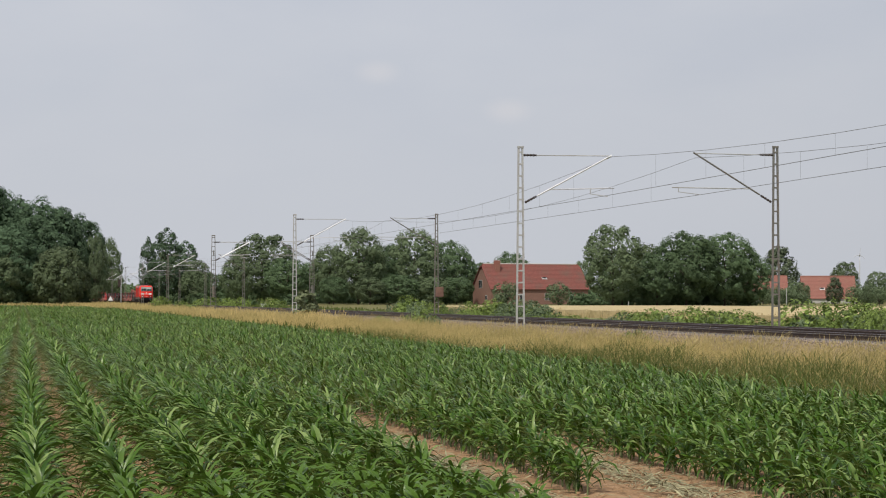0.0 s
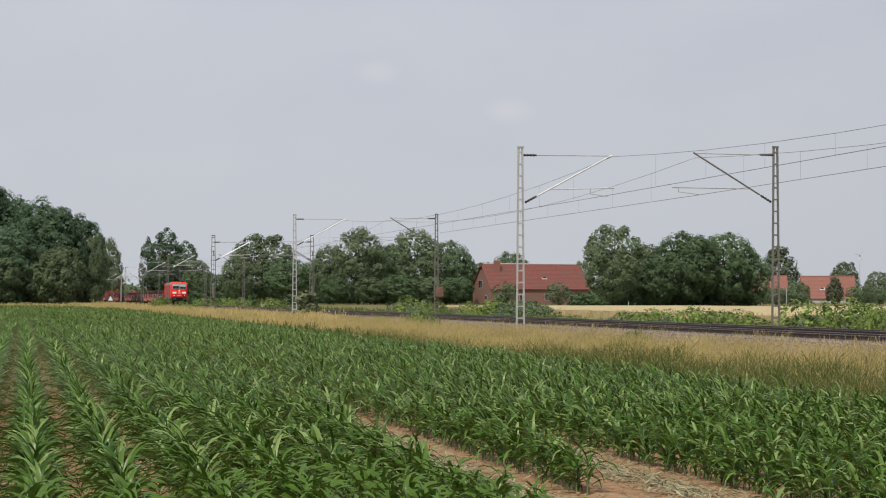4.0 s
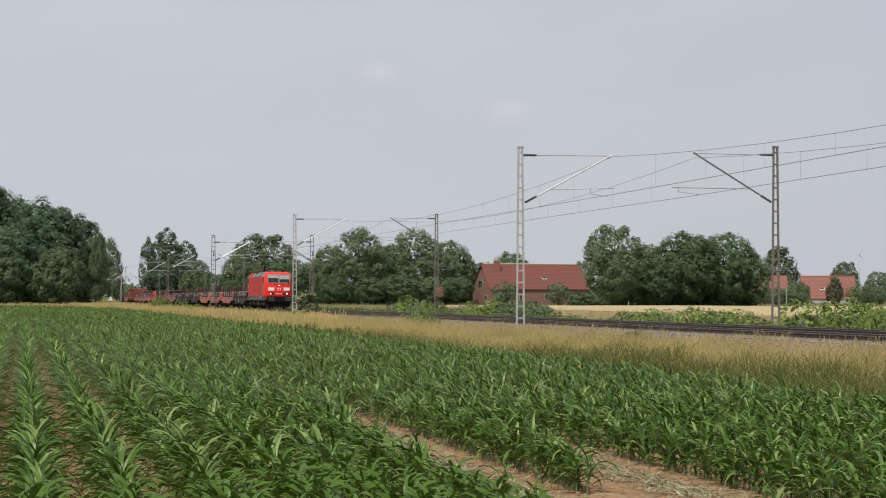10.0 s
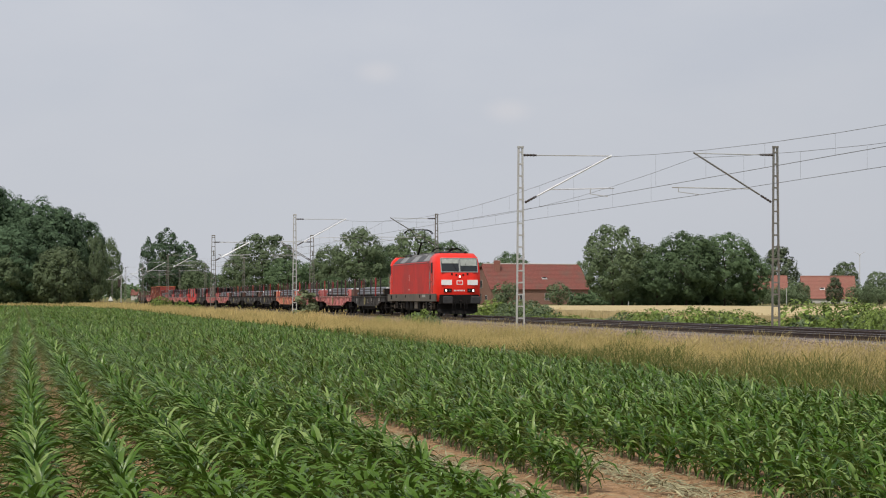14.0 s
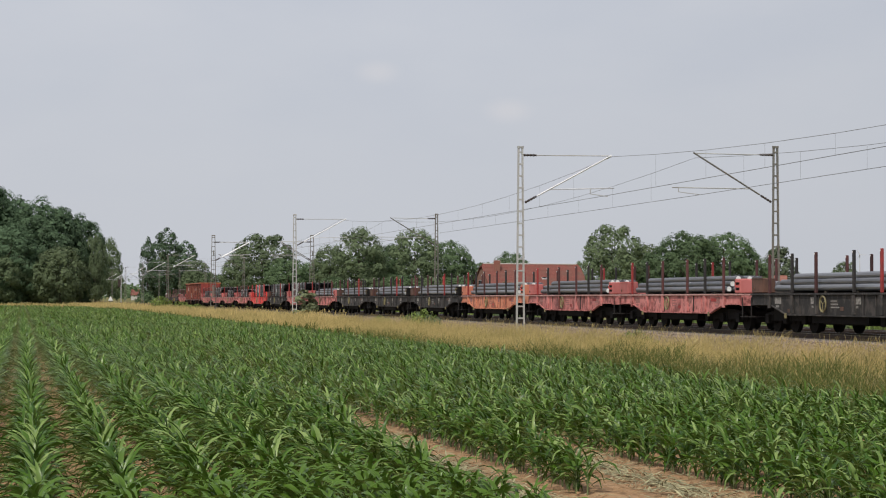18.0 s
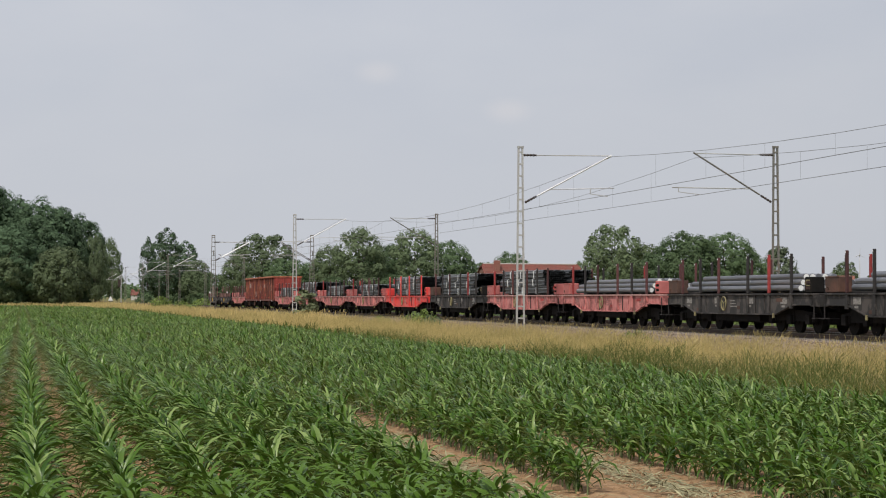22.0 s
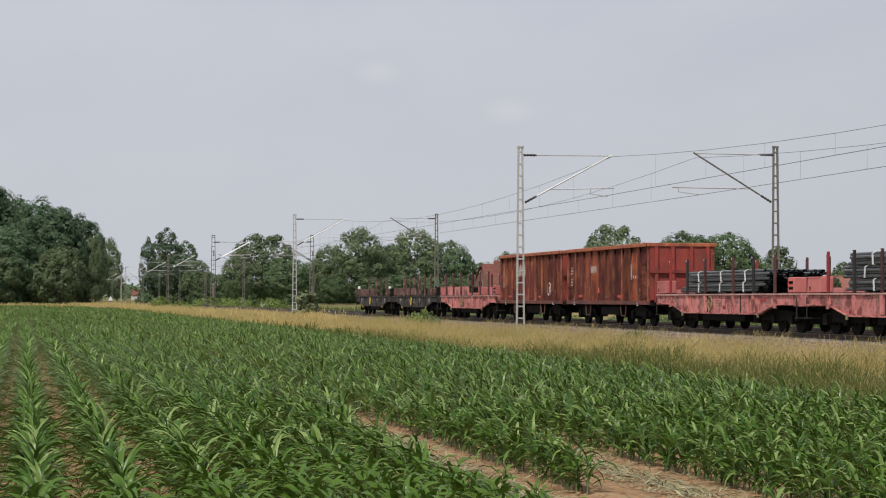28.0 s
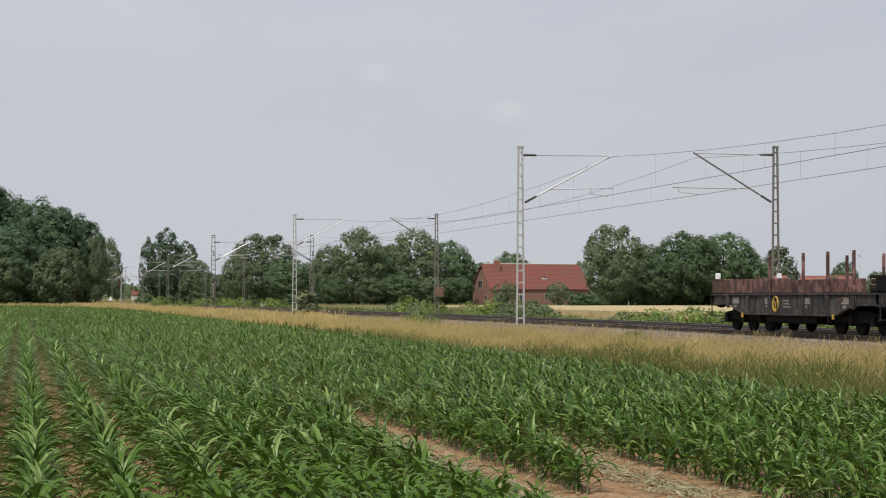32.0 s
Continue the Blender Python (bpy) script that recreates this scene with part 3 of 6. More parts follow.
for src, x, y, s, sz in (
        (GIANT, -532, -37.5, 1.15, 1.2), (GIANT, -538, -11.6, 0.72, 0.87), (OAK, -524, -8.6, 0.52, 1.13), (GIANT, -526, -16.5, 0.75, 0.9), (GIANT, -540, -31, 1.0, 1.08), (GIANT, -516, -29.4, 0.85, 0.74),
        (OAK, -548, -12.6, 0.62, 1.1), (GIANT, -560, -28, 1.0, 0.98), (OAK, -518, -24, 0.9, 0.75), (OAK, -511, -32, 0.9, 0.8), (ASH, -905, 10.5, 0.85, 1.62), (ASH, -890, 4.5, 0.75, 1.2),
        (ASH, -900, 13.5, 0.5, 0.8), (POPLAR, -574.7, 7.4, 0.5, 0.9), (POPLAR, -582.8, 18.4, 0.95, 0.86), (OAK, -560, 19, 0.7, 0.62), (LIME, -570, 26, 0.7, 0.6), (OAK, -518.5, 32.9, 1.4, 1.14),
        (ASH, -500, 24.5, 0.65, 0.72), (LIME, -508, 38, 0.9, 0.75), (LIME, -512, 46, 0.8, 0.7), (ASH, -475, 43.6, 0.75, 0.78), (LIME, -470, 53.5, 0.95, 0.82), (ASH, -471.5, 63.2, 1.05, 1.0),
        (LIME, -480, 72.3, 0.95, 1.0), (LIME, -492, 60.9, 0.95, 0.95), (LIME, -486, 79, 0.62, 0.66), (OAK, -546.3, 96.2, 0.65, 0.7), (LIME, -545, 104, 0.8, 0.92), (OAK, -541, 122.6, 0.5, 0.72),
        (LIME, -404.6, 115.6, 0.98, 1.0), (LIME, -399, 92, 0.7, 0.75), (OAK, -408, 111, 0.85, 0.9), (LIME, -398, 99, 0.7, 0.7), (GIANT, -570, -36, 1.2, 1.15), (OAK, -578, 13, 1.0, 0.95),
        (OAK, -572, 20, 0.85, 0.8), (LIME, -405, 121, 0.7, 0.72), (GIANT, -545, -20, 0.85, 0.92), (OAK, -528, -16.5, 0.55, 0.8), (LIME, -458, 42, 0.5, 0.42), (OAK, -456, 50, 0.62, 0.38),
        (LIME, -459, 57, 0.7, 0.45), (OAK, -462, 66, 0.6, 0.4), (LIME, -464, 71.6, 0.6, 0.42), (OAK, -566, 209.4, 0.72, 0.76), (OAK, -525, 202, 0.6, 0.55),
        (PINE, -404.8, 139.9, 0.42, 0.45), (OAK, -505, 171, 0.55, 0.36)):
    plant_again(src, x, y, s, sz)
plant_again(YELLOWISH, -413, 101.3, 0.62, 0.88)
# low trees before the farmhouse and round the far houses
APPLE = tree("garden_tree", 5.3, 3.2, 0.0, M_LEAF2, 18, 22, 8, 10, 0.3, trunk=0.14, label="small round garden tree near the farmhouse")
APPLE.matrix_basis = pose(-418.6, 72.6, 0)
for x, y, s in ((-407, 80.8, 0.95), (-412, 69.5, 0.5), (-416, 132, 0.7), (-418, 136.5, 0.55), (-482, 190, 0.7), (-470, 150, 0.6), (-475, 199, 0.8), (-421.8, 130.4, 0.72), (-425.5, 134.8, 0.85), (-417.8, 135.1, 0.80), (-420.7, 138.8, 0.60), (-432.9, 156.6, 0.90), (-437.4, 161.2, 1.00), (-429.0, 160.4, 0.85)):
    plant_again(APPLE, x, y, s)
# dark undergrowth at the feet of the tree groups
UNDER = shrub("hedge_bush", 2.9, 3.1, M_LEAF, 19, 540, 0.4, "dark green hedge bush under the trees")
UNDER.matrix_basis = pose(-404, 84, 0)
for k in range(34):
    x, y = ((-405 - (k % 3) * 3, 86 + 1.15 * k), (-478 - (k % 3) * 3, 34 + 1.45 * k))[k % 2]
    plant_again(UNDER, x, y, random.uniform(0.8, 1.2), random.uniform(0.7, 1.15))
for x, y, s in ((-527, 171, 1.0), (-526, 176, 1.1), (-525, 181, 0.8), (-526, 199, 1.1), (-520, 205, 1.2), (-515, 24, 1.2), (-517, 30, 1.3), (-514, 38, 1.2), (-560, 6, 1.2), (-562, 14, 1.3), (-556, 20, 1.2), (-512, -30, 1.4), (-514, -38, 1.4), (-522, -20, 1.3)):
    plant_again(UNDER, x, y, s, s * 1.1)
# far woods along the horizon
g = np.random.default_rng(31)
P = []
for k in range(900):
    a = g.uniform(-0.06, 0.5)
    dist = g.uniform(1100, 1500)
    c = np.array([-math.cos(a) * dist, -26.5 + math.sin(a) * dist, g.uniform(2, 9) * (0.55 + 0.45 * math.sin(a * 60))])
    P.append(c + g.normal(0, 1, (26, 3)) * np.array([5, 5, 2.2]))
P = np.concatenate(P)
P[:, 2] = np.abs(P[:, 2])
V, F = leaf_quads(P, 2.6, 32)
tagged(new("far_woods", quick("far_woods", V, F, M_LEAF)), "dark green line of far woods on the horizon", "woods", kind="stuff")

# hedge of brambles behind the railway, shrubs on the near bank
BRAMBLES = [shrub("bramble_bush", h, r, m, 40 + k, 700, 0.13, "bright green bramble bush behind the railway") for k, (h, r, m) in enumerate(((1.7, 1.8, M_HEDGE), (1.4, 2.0, M_HEDGE), (1.9, 1.7, M_HEDGE), (1.5, 1.8, M_LEAF2)))]
for k, bsh in enumerate(BRAMBLES):
    bsh.matrix_basis = pose(-78 - 5 * k, 11.3, lie(-78 - 5 * k, 11.3))
TOPS = ((-260, 0.7), (-200, 0.75), (-196, 1.6), (-152, 1.6), (-145, 1.35), (-139, 0.95), (-128, 0.95), (-124, 1.35), (-119.5, 1.5), (-117.5, 1.0), (-115, 1.15), (-112, 1.5), (-104, 1.45), (-101, 1.2), (-95, 1.15), (-92.5, 1.65), (-84, 1.8), (-50, 1.8))
for k in range(190):
    x = -56 - 0.85 * k - 0.008 * k * k
    if x < -200 and k % 2:          # beyond, only low weeds with gaps
        continue
    tall = np.interp(x, [q[0] for q in TOPS], [q[1] for q in TOPS]) / 1.7
    plant_again(BRAMBLES[(k * 7) % 4], x, 9.0 + random.uniform(0, 2.6), random.uniform(0.7, 1.05), random.uniform(0.8, 1.08) * tall)
for x, y, s, sz in ((-187, 9.5, 1.1, 1.0), (-191, 10.5, 1.3, 1.35), (-196, 9.8, 1.1, 1.0), 
                    (-111.2, -4.4, 0.5, 0.6), (-112.9, -4.5, 0.6, 0.72), (-115.2, -4.3, 0.65, 0.68), (-118, -4.2, 0.55, 0.48), (-125, -4.5, 0.5, 0.38), (-128.5, -4.3, 0.55, 0.42), (-198, 10.4, 1.0, 1.3), (-200.5, 10.6, 0.9, 1.0), (-69.6, -4.9, 0.34, 0.3), (-70.6, -5.0, 0.4, 0.36), (-71.8, -5.1, 0.36, 0.3), (-90, 11, 1.1, 1.15), (-94, 10.6, 1.1, 1.1),
                    (-143, 10.2, 1.0, 1.0), (-147, 10.5, 1.2, 1.3), (-151, 10.2, 1.3, 1.4), (-155, 10.6, 1.2, 1.35), (-160, 10.3, 1.2, 1.2), (-165, 10.4, 1.0, 1.0), (-199, 10.0, 1.2, 1.3),
                    (-320, -5.2, 1.1, 1.25), (-324, -5.6, 1.1, 1.3), (-290, -4.8, 0.9, 0.8), (-262, -5.0, 0.9, 0.6), (-300, 9.8, 1.4, 1.2), (-352, 10, 1.6, 1.4), (-372, 10, 1.6, 1.3), (-400, 9.8, 1.8, 1.5), (-425, 10, 1.8, 1.6),
                    (-330, 12, 1.4, 1.2), (-310, 11, 1.3, 1.1), (-275, 10, 1.2, 0.9)):
    plant_again(BRAMBLES[int(-x) % 4], x, y, s, sz, z=0.24 if y < 0 else 0.0)
WILLOW = shrub("willow_bush", 2.9, 0.72, M_WILLOW, 51, 1300, 0.19, "pale green willow bush beside a catenary mast")
WILLOW.matrix_basis = pose(-157, -5.2, lie(-157, -5.2))
WILLOW.scale = (1.45, 1.45, 1.2)
plant_again(WILLOW, -155.2, -5.0, 1.0, 0.75)
plant_again(WILLOW, -158.5, -4.9, 1.1, 0.65)


# ---- grasses of the verge ----
def blades(n, x0, x1, y0, y1, h, w, seed, power=1.0, lean=0.22, bent=False, heads=False, name="dry_grass", material=None, label="", keep=None):
    g = np.random.default_rng(seed)
    x = x0 + (x1 - x0) * g.random(n) ** power
    y = g.uniform(y0, y1, n)
    tuft = 0.4 + 0.8 * (np.sin(x * 0.9 + 3 * np.sin(y * 0.7)) * np.sin(y * 1.3 + 2 * np.sin(x * 0.35)) * 0.5 + 0.5)
    if keep is not None:
        k = g.random(n) < keep(x, y)
        x, y, tuft = x[k], y[k], tuft[k]
    n = len(x)
    hh = h * g.uniform(0.55, 1.15, n) * tuft
    a, le = g.random(n) * 6.283, lean * g.random(n) + 0.05
    dx, dy = np.cos(a), np.sin(a)
    zb = np.where(y > 7, 0.0, 0.26 * np.clip((y + 13) / 8.5, 0, 1) + np.clip((y + 4.2) / 1.7, 0, 1) * (BED - 0.2)) + lie(x, y)
    p0 = np.stack([x, y, zb], 1)
    bend = np.stack([dx * le * hh, dy * le * hh, hh], 1)
    mid = p0 + bend * np.array([0.35, 0.35, 0.6])
    tip = p0 + bend
    b2 = g.random(n) * 6.283
    side = np.stack([np.cos(b2), np.sin(b2), np.zeros(n)], 1) * (w * g.uniform(0.6, 1.3, n))[:, None]
    if heads:
        # a thin stem and a wider seed head that nods with the wind
        nod = tip + bend * np.array([0.5, 0.5, 0.0]) * 0.4 + np.array([0.035, 0.015, -0.01])
        neck = p0 + bend * 0.78
        V = np.stack([p0 - side * 0.25, p0 + side * 0.25, neck + side * 0.25, neck - side * 0.25, neck - side * 0.3, (neck + nod) / 2 + side * 1.15, nod, (neck + nod) / 2 - side * 1.0], 1).reshape(-1, 3)
        return tagged(new(name, quick(name, V, np.arange(8 * n).reshape(2 * n, 4), material)), label, "grass", kind="stuff")
    if not bent:
        V = np.stack([p0 - side * 0.3, p0 + side * 0.3, tip + side * 0.5, tip - side * 0.4], 1).reshape(-1, 3)
        return tagged(new(name, quick(name, V, np.arange(4 * n).reshape(n, 4), material)), label, "grass", kind="stuff")
    V = np.stack([p0 - side * 0.35, p0 + side * 0.35, mid + side * 0.35, tip + side * 0.55, tip - side * 0.45, mid - side * 0.35], 1).reshape(-1, 3)
    i = np.arange(n)[:, None] * 6
    F = np.concatenate([i + np.array([[0, 1, 2, 5]]), i + np.array([[5, 2, 3, 4]])])
    return tagged(new(name, quick(name, V, F, material)), label, "grass", kind="stuff")


DRY = "tall dry straw-yellow grass on the railway verge"
DAMP = lambda x, y: y + 9.3 + 3.2 * np.clip((-44 - x) / 26, 0, 1)
MIX = lambda x, y: np.clip(DAMP(x, y) / 2.4 + 0.3 * np.sin(x * 0.31) * np.sin(x * 0.13), 0.1, 1)       # straw thins out towards the field
WET = lambda x, y: 1.0 - np.clip(DAMP(x, y) / 2.4 + 0.3 * np.sin(x * 0.31) * np.sin(x * 0.13), 0.0, 0.95)  # and green grass takes over
blades(125000, -22, -130, -12.8, -4.5, 0.68, 0.0054, 61, 1.7, lean=0.55, heads=True, material=M_STRAW, label=DRY, keep=MIX)
blades(42000, -130, -330, -12.8, -4.8, 0.78, 0.024, 62, 1.3, lean=0.7, material=M_STRAW, label=DRY)
blades(14000, -330, -620, -15.0, -4.3, 0.9, 0.08, 63, 1.0, material=M_STRAW, label=DRY)
blades(72000, -20, -110, -13.1, -6.0, 0.6, 0.008, 64, 1.7, lean=0.9, bent=True, name="green_grass", material=M_GRASS, label="green grass along the edge of the field", keep=WET)
blades(7000, -90, -420, -13.2, -12.0, 0.6, 0.045, 65, 1.2, name="green_grass", material=M_GRASS, label="green grass along the edge of the field")
blades(4000, -40, -160, -5.2, -2.9, 0.4, 0.01, 66, 1.3, lean=0.4, material=M_STRAW, label="sparse dry grass stalks in the ballast shoulder", keep=lambda x, y: 0.35 + 0.3 * np.sin(x * 1.7))
blades(24000, -60, -330, 7.6, 14.0, 0.42, 0.036, 67, 1.4, name="green_grass", material=M_GRASS, label="green weeds behind the railway")
blades(9000, -250, -620, 8, 24.0, 0.7, 0.12, 68, 1.0, name="green_grass", material=M_GRASS, label="green weeds behind the railway")
blades(16000, -120, -284, 29.2, 32.5, 0.72, 0.05, 57, 1.0, lean=0.3, name="wheat_edge", material=M_WHEAT, label="pale ripe wheat stalks along the field's edge")
blades(9000, -390, -620, -45, -13.0, 0.9, 0.11, 69, 1.2, material=M_STRAW, label="dry rough grass at the field's far end")
blades(6000, -388, -620, -45, -13.0, 0.8, 0.11, 70, 1.0, name="green_grass", material=M_GRASS, label="green rough grass at the field's far end")


# ---- maize ----
def leaf_strips(base, az, L, e0, droop, width, seg, fold):
    """Arching leaf blades from their bases: returns vertices and quads. fold: three points across, the midrib lower."""
    n = len(base)
    s = np.linspace(0, 1, seg + 1)
    el = e0[:, None] - droop[:, None] * s[None] ** 1.2
    step = (L / seg)[:, None]
    hx = np.concatenate([np.zeros((n, 1)), np.cumsum(np.cos(el[:, :-1]) * step, 1)], 1)
    hz = np.concatenate([np.zeros((n, 1)), np.cumsum(np.sin(el[:, :-1]) * step, 1)], 1)
    ca, sa = np.cos(az)[:, None], np.sin(az)[:, None]
    C = np.stack([base[:, 0:1] + hx * ca, base[:, 1:2] + hx * sa, np.maximum(base[:, 2:3] + hz, 0.02)], -1)
    w = width[:, None] * (1.5 * (s + 0.06) ** 0.42 * (1 - s) ** 0.85)[None] * 0.5
    w[:, -1] = 0.002
    side = np.stack([-sa + 0 * w, ca + 0 * w, 0.25 * np.sin(az * 3)[:, None] + 0 * w], -1) * w[..., None]
    k = 3 if fold else 2
    wave = np.sin(s * 11 + az[:, None] * 7)[..., None] * np.array([0, 0, 0.5]) * w[..., None]       # wavy margins
    cols = [C - side + (np.array([0, 0, 0.5]) * w[..., None] - wave if fold else 0), C, C + side + (np.array([0, 0, 0.5]) * w[..., None] + wave if fold else 0)]
    V = np.stack(cols if fold else [cols[0], cols[2]], 2)
    i = (np.arange(n)[:, None, None] * (seg + 1) * k + np.arange(seg)[None, :, None] * k + np.arange(k - 1)[None, None]).ravel()
    F = np.stack([i, i + 1, i + k + 1, i + k], 1)
    return V.reshape(-1, 3), F


def maize_spots(x0, x1, step, seed, rows=range(-2, 20)):
    g = np.random.default_rng(seed)
    out = []
    for r in rows:
        y = ROW0 + r * ROW_STEP + (SHIFT.get(r, 0.0) if r < 9 else 0.745)
        if y > CORN_EDGE - 0.1:
            continue
        xs = np.arange(x0, x1, -step)
        bare = xs > BARE.get(r, 0.0)
        keep = g.random(len(xs)) > np.where(bare, 0.96, 0.05)
        xs = xs[keep]
        out.append(np.stack([xs + g.normal(0, step * 0.18, len(xs)), y + g.normal(0, 0.035 if x0 > -60 else 0.09, len(xs)), np.where(bare[keep], 0.75, 1.28 if r < 4 else 1.2 if r < 6 else 1.0)], 1))
    return np.concatenate(out)


def maize_leaves(spots, count, seed, seg, fold, width, height, spread=1.0):
    """Leaves alternate across the row, rise steeply and tip over in long thin arcs; the lowest ones hang near the soil."""
    g = np.random.default_rng(seed)
    n = len(spots)
    S = np.repeat(spots, count, 0)
    m = n * count
    lvl = np.tile(np.arange(count), n) / max(1, count - 1)
    tall = np.repeat(g.uniform(0.82, 1.14, n) * height * spots[:, 2], count)
    az = np.repeat(1.57 + g.normal(0, 0.75, n), count) + np.tile(np.arange(count) * math.pi, n) + g.normal(0, 0.65, m)
    base = np.stack([S[:, 0], S[:, 1], tall * (0.1 + 0.48 * lvl)], 1)
    L = tall * (0.6 + 0.3 * np.sin(lvl * 2.5 + 0.35)) * g.uniform(0.6, 1.15, m) * spread
    e0 = np.radians(50 + 30 * lvl + g.normal(0, 11, m))
    droop = np.radians(g.uniform(100, 185, m)) * (1.02 - 0.3 * lvl)
    az = az + 0.4 * np.sin(az - 0.6)          # the wind presses the leaves one way
    return leaf_strips(base, az, L, e0, droop, width * g.uniform(0.75, 1.25, m) * (0.62 + 0.38 * np.sin(lvl * 2.8 + 0.2)), seg, fold)


MAIZE_H = 0.56
near = maize_spots(-14.5, -30, 0.13, 71)
order = np.argsort(-near[:, 0] + 1.2 * np.abs(near[:, 1] + 23.5))
single, joined = near[order[:210]], near[order[210:]]
LABEL = "rows of young green maize plants with arching leaves"
for nm, spots, count, seed, seg, fold, wd in (("maize_rows", joined, 10, 72, 5, True, 0.068), ("maize_rows", maize_spots(-30, -70, 0.145, 73), 10, 74, 4, False, 0.062),
                                            ("maize_rows", maize_spots(-70, -140, 0.22, 75), 9, 76, 3, False, 0.072), ("maize_rows", maize_spots(-140, -270, 0.4, 81), 7, 82, 2, False, 0.12),
                                            ("maize_rows", maize_spots(-270, -392, 0.75, 77, range(-9, 20)), 4, 78, 2, False, 0.26),
                                            ("maize_rows", maize_spots(-14.5, -260, 1.5, 79, range(-12, -2)), 5, 80, 2, False, 0.1)):
    V, F = maize_leaves(spots, count, seed, seg, fold, wd, MAIZE_H, 0.95 if fold else 1.0)
    V[:, 2] += fall(V[:, 0])
    tagged(new(nm, quick(nm, V, F, M_CORN, smooth=True)), LABEL, "maize", kind="stuff")
V, F = [], []
sel = joined[joined[:, 0] > -34]
a = np.array([0, 2.1, 4.2])
V = np.stack([np.stack([sel[:, :1] + 0.011 * np.cos(a), sel[:, 1:2] + 0.011 * np.sin(a), np.full((len(sel), 3), z)], -1) for z in (0.0, 0.3)], 1).reshape(-1, 3)
i = np.arange(len(sel))[:, None] * 6
F = np.concatenate([i + np.array([[0, 1, 4, 3]]), i + np.array([[1, 2, 5, 4]]), i + np.array([[2, 0, 3, 5]])])
tagged(new("maize_stalks", quick("maize_stalks", V, F, M_STALK)), "thin green maize stalks in rows", "maize", kind="stuff")

# the nearest plants one by one
LEAF_MESHES = []
for k in range(16):
    g = np.random.default_rng(90 + k)
    lvl = (k % 8) / 7
    V, F = leaf_strips(np.zeros((1, 3)) + np.array([0, 0, 1.0]), np.zeros(1), np.array([0.54 * (0.55 + 0.45 * math.sin(lvl * 2.6 + 0.3)) * g.uniform(0.75, 1.0)]), np.array([radians(50 + 30 * lvl)]), np.array([radians(g.uniform(110, 175) - 40 * lvl)]), np.array([0.07 * (0.6 + 0.4 * math.sin(lvl * 2.8 + 0.2))]), 7, True)
    V[:, 2] -= 1.0
    LEAF_MESHES.append(quick("leaf", V, F, M_CORN, smooth=True))
bm = B()
cyl(bm, (0, 0, -0.02), (0, 0, 0.34), 0.013, 6, 0.008)
STALK = part("maize_plant", bm, M_STALK)
STALK_ME = STALK.data
bpy.data.objects.remove(STALK)
MAIZE = []
for x, y, s in single:
    p = tagged(new("maize_plant", STALK_ME), "young maize plant with arching green leaves in bare soil" if s < 1 else "young maize plant with arching green leaves in a row", "maize plant", "maize plants in rows")
    sc = s * random.uniform(0.78, 1.02)
    p.matrix_basis = pose(x, y, 0.0, random.uniform(-4, 4), random.uniform(-4, 4), random.uniform(0, 360))
    p.scale = (sc, sc, sc)
    a0 = random.uniform(0, 180)
    for k in range(8):
        lf = share("leaf", LEAF_MESHES[k + 8 * random.randint(0, 1)], p, pose(0, 0, 0.04 + 0.29 * k / 7, random.uniform(-8, 8), random.uniform(-8, 8), a0 + 180 * k + random.gauss(0, 28)))
    MAIZE.append(p)

# litter of dead leaves and clods on the bare wheel tracks
g = np.random.default_rng(97)
n = 15000
x = -14 - 20 * g.random(n) ** 1.1
y = np.where(g.random(n) < 0.85, ROW0 + ROW_STEP * np.where(g.random(n) < 0.6, 6.5, 9.05) + g.normal(0.0, 0.2, n), g.uniform(-27.5, -19, n))
V, F = leaf_strips(np.stack([x, y, np.full(n, 0.05)], 1), g.random(n) * 6.28, g.uniform(0.06, 0.28, n), g.normal(0.1, 0.13, n), g.uniform(0, 0.5, n), g.uniform(0.01, 0.03, n), 3, False)
tagged(new("leaf_litter", quick("leaf_litter", V, F, M_LITTER)), "pale dead leaves and straw on the bare soil", "litter", kind="stuff")
n = 5000
x, y = -14 - 20 * g.random(n), g.uniform(-28, -18.5, n)
P = np.stack([x, y, np.full(n, 0.02)], 1)
ico = np.array([(0, 0, 0.8), (0.9, 0, 0.1), (0.1, 0.9, 0), (-0.9, 0.1, 0.1), (0, -0.9, 0)])
s = g.uniform(0.008, 0.04, (n, 1, 1)) ** 1.0 * g.uniform(0.6, 1.3, (n, 1, 3))
V = (ico[None] * s + P[:, None]).reshape(-1, 3)
F = (np.array([(0, 1, 2), (0, 2, 3), (0, 3, 4), (0, 4, 1)])[None] + (np.arange(n) * 5)[:, None, None]).reshape(-1, 3)
tagged(new("soil_clods", quick("soil_clods", V, F, M_SOIL)), "small dry clods of earth", "soil", kind="stuff")
# ---- the train ----
M_RED = mat("traffic_red", (0.58, 0.02, 0.014), (0.5, 0.018, 0.013), 0.5, scale=3, bump=0.02, stain=(0.22, 0.03, 0.027), amount=0.6, big=0.16, spec=0.2, stretch=(1, 1, 0.6))
# unstained cab red, painted brighter than the sides for sun on the front
M_REDFRONT = mat("clean_sunlit_red", (0.8, 0.032, 0.018), (0.75, 0.028, 0.016), 0.38, scale=3, bump=0.01, spec=0.3)
M_SKIRT = mat("grey_skirt", (0.115, 0.1, 0.08), (0.085, 0.075, 0.06), 0.7, scale=4, bump=0.05, stain=(0.2, 0.15, 0.11), amount=0.5)
M_ROOF = mat("grey_roof", (0.27, 0.27, 0.275), (0.2, 0.2, 0.2), 0.6, scale=4, bump=0.05, stain=(0.1, 0.09, 0.085), amount=0.6)
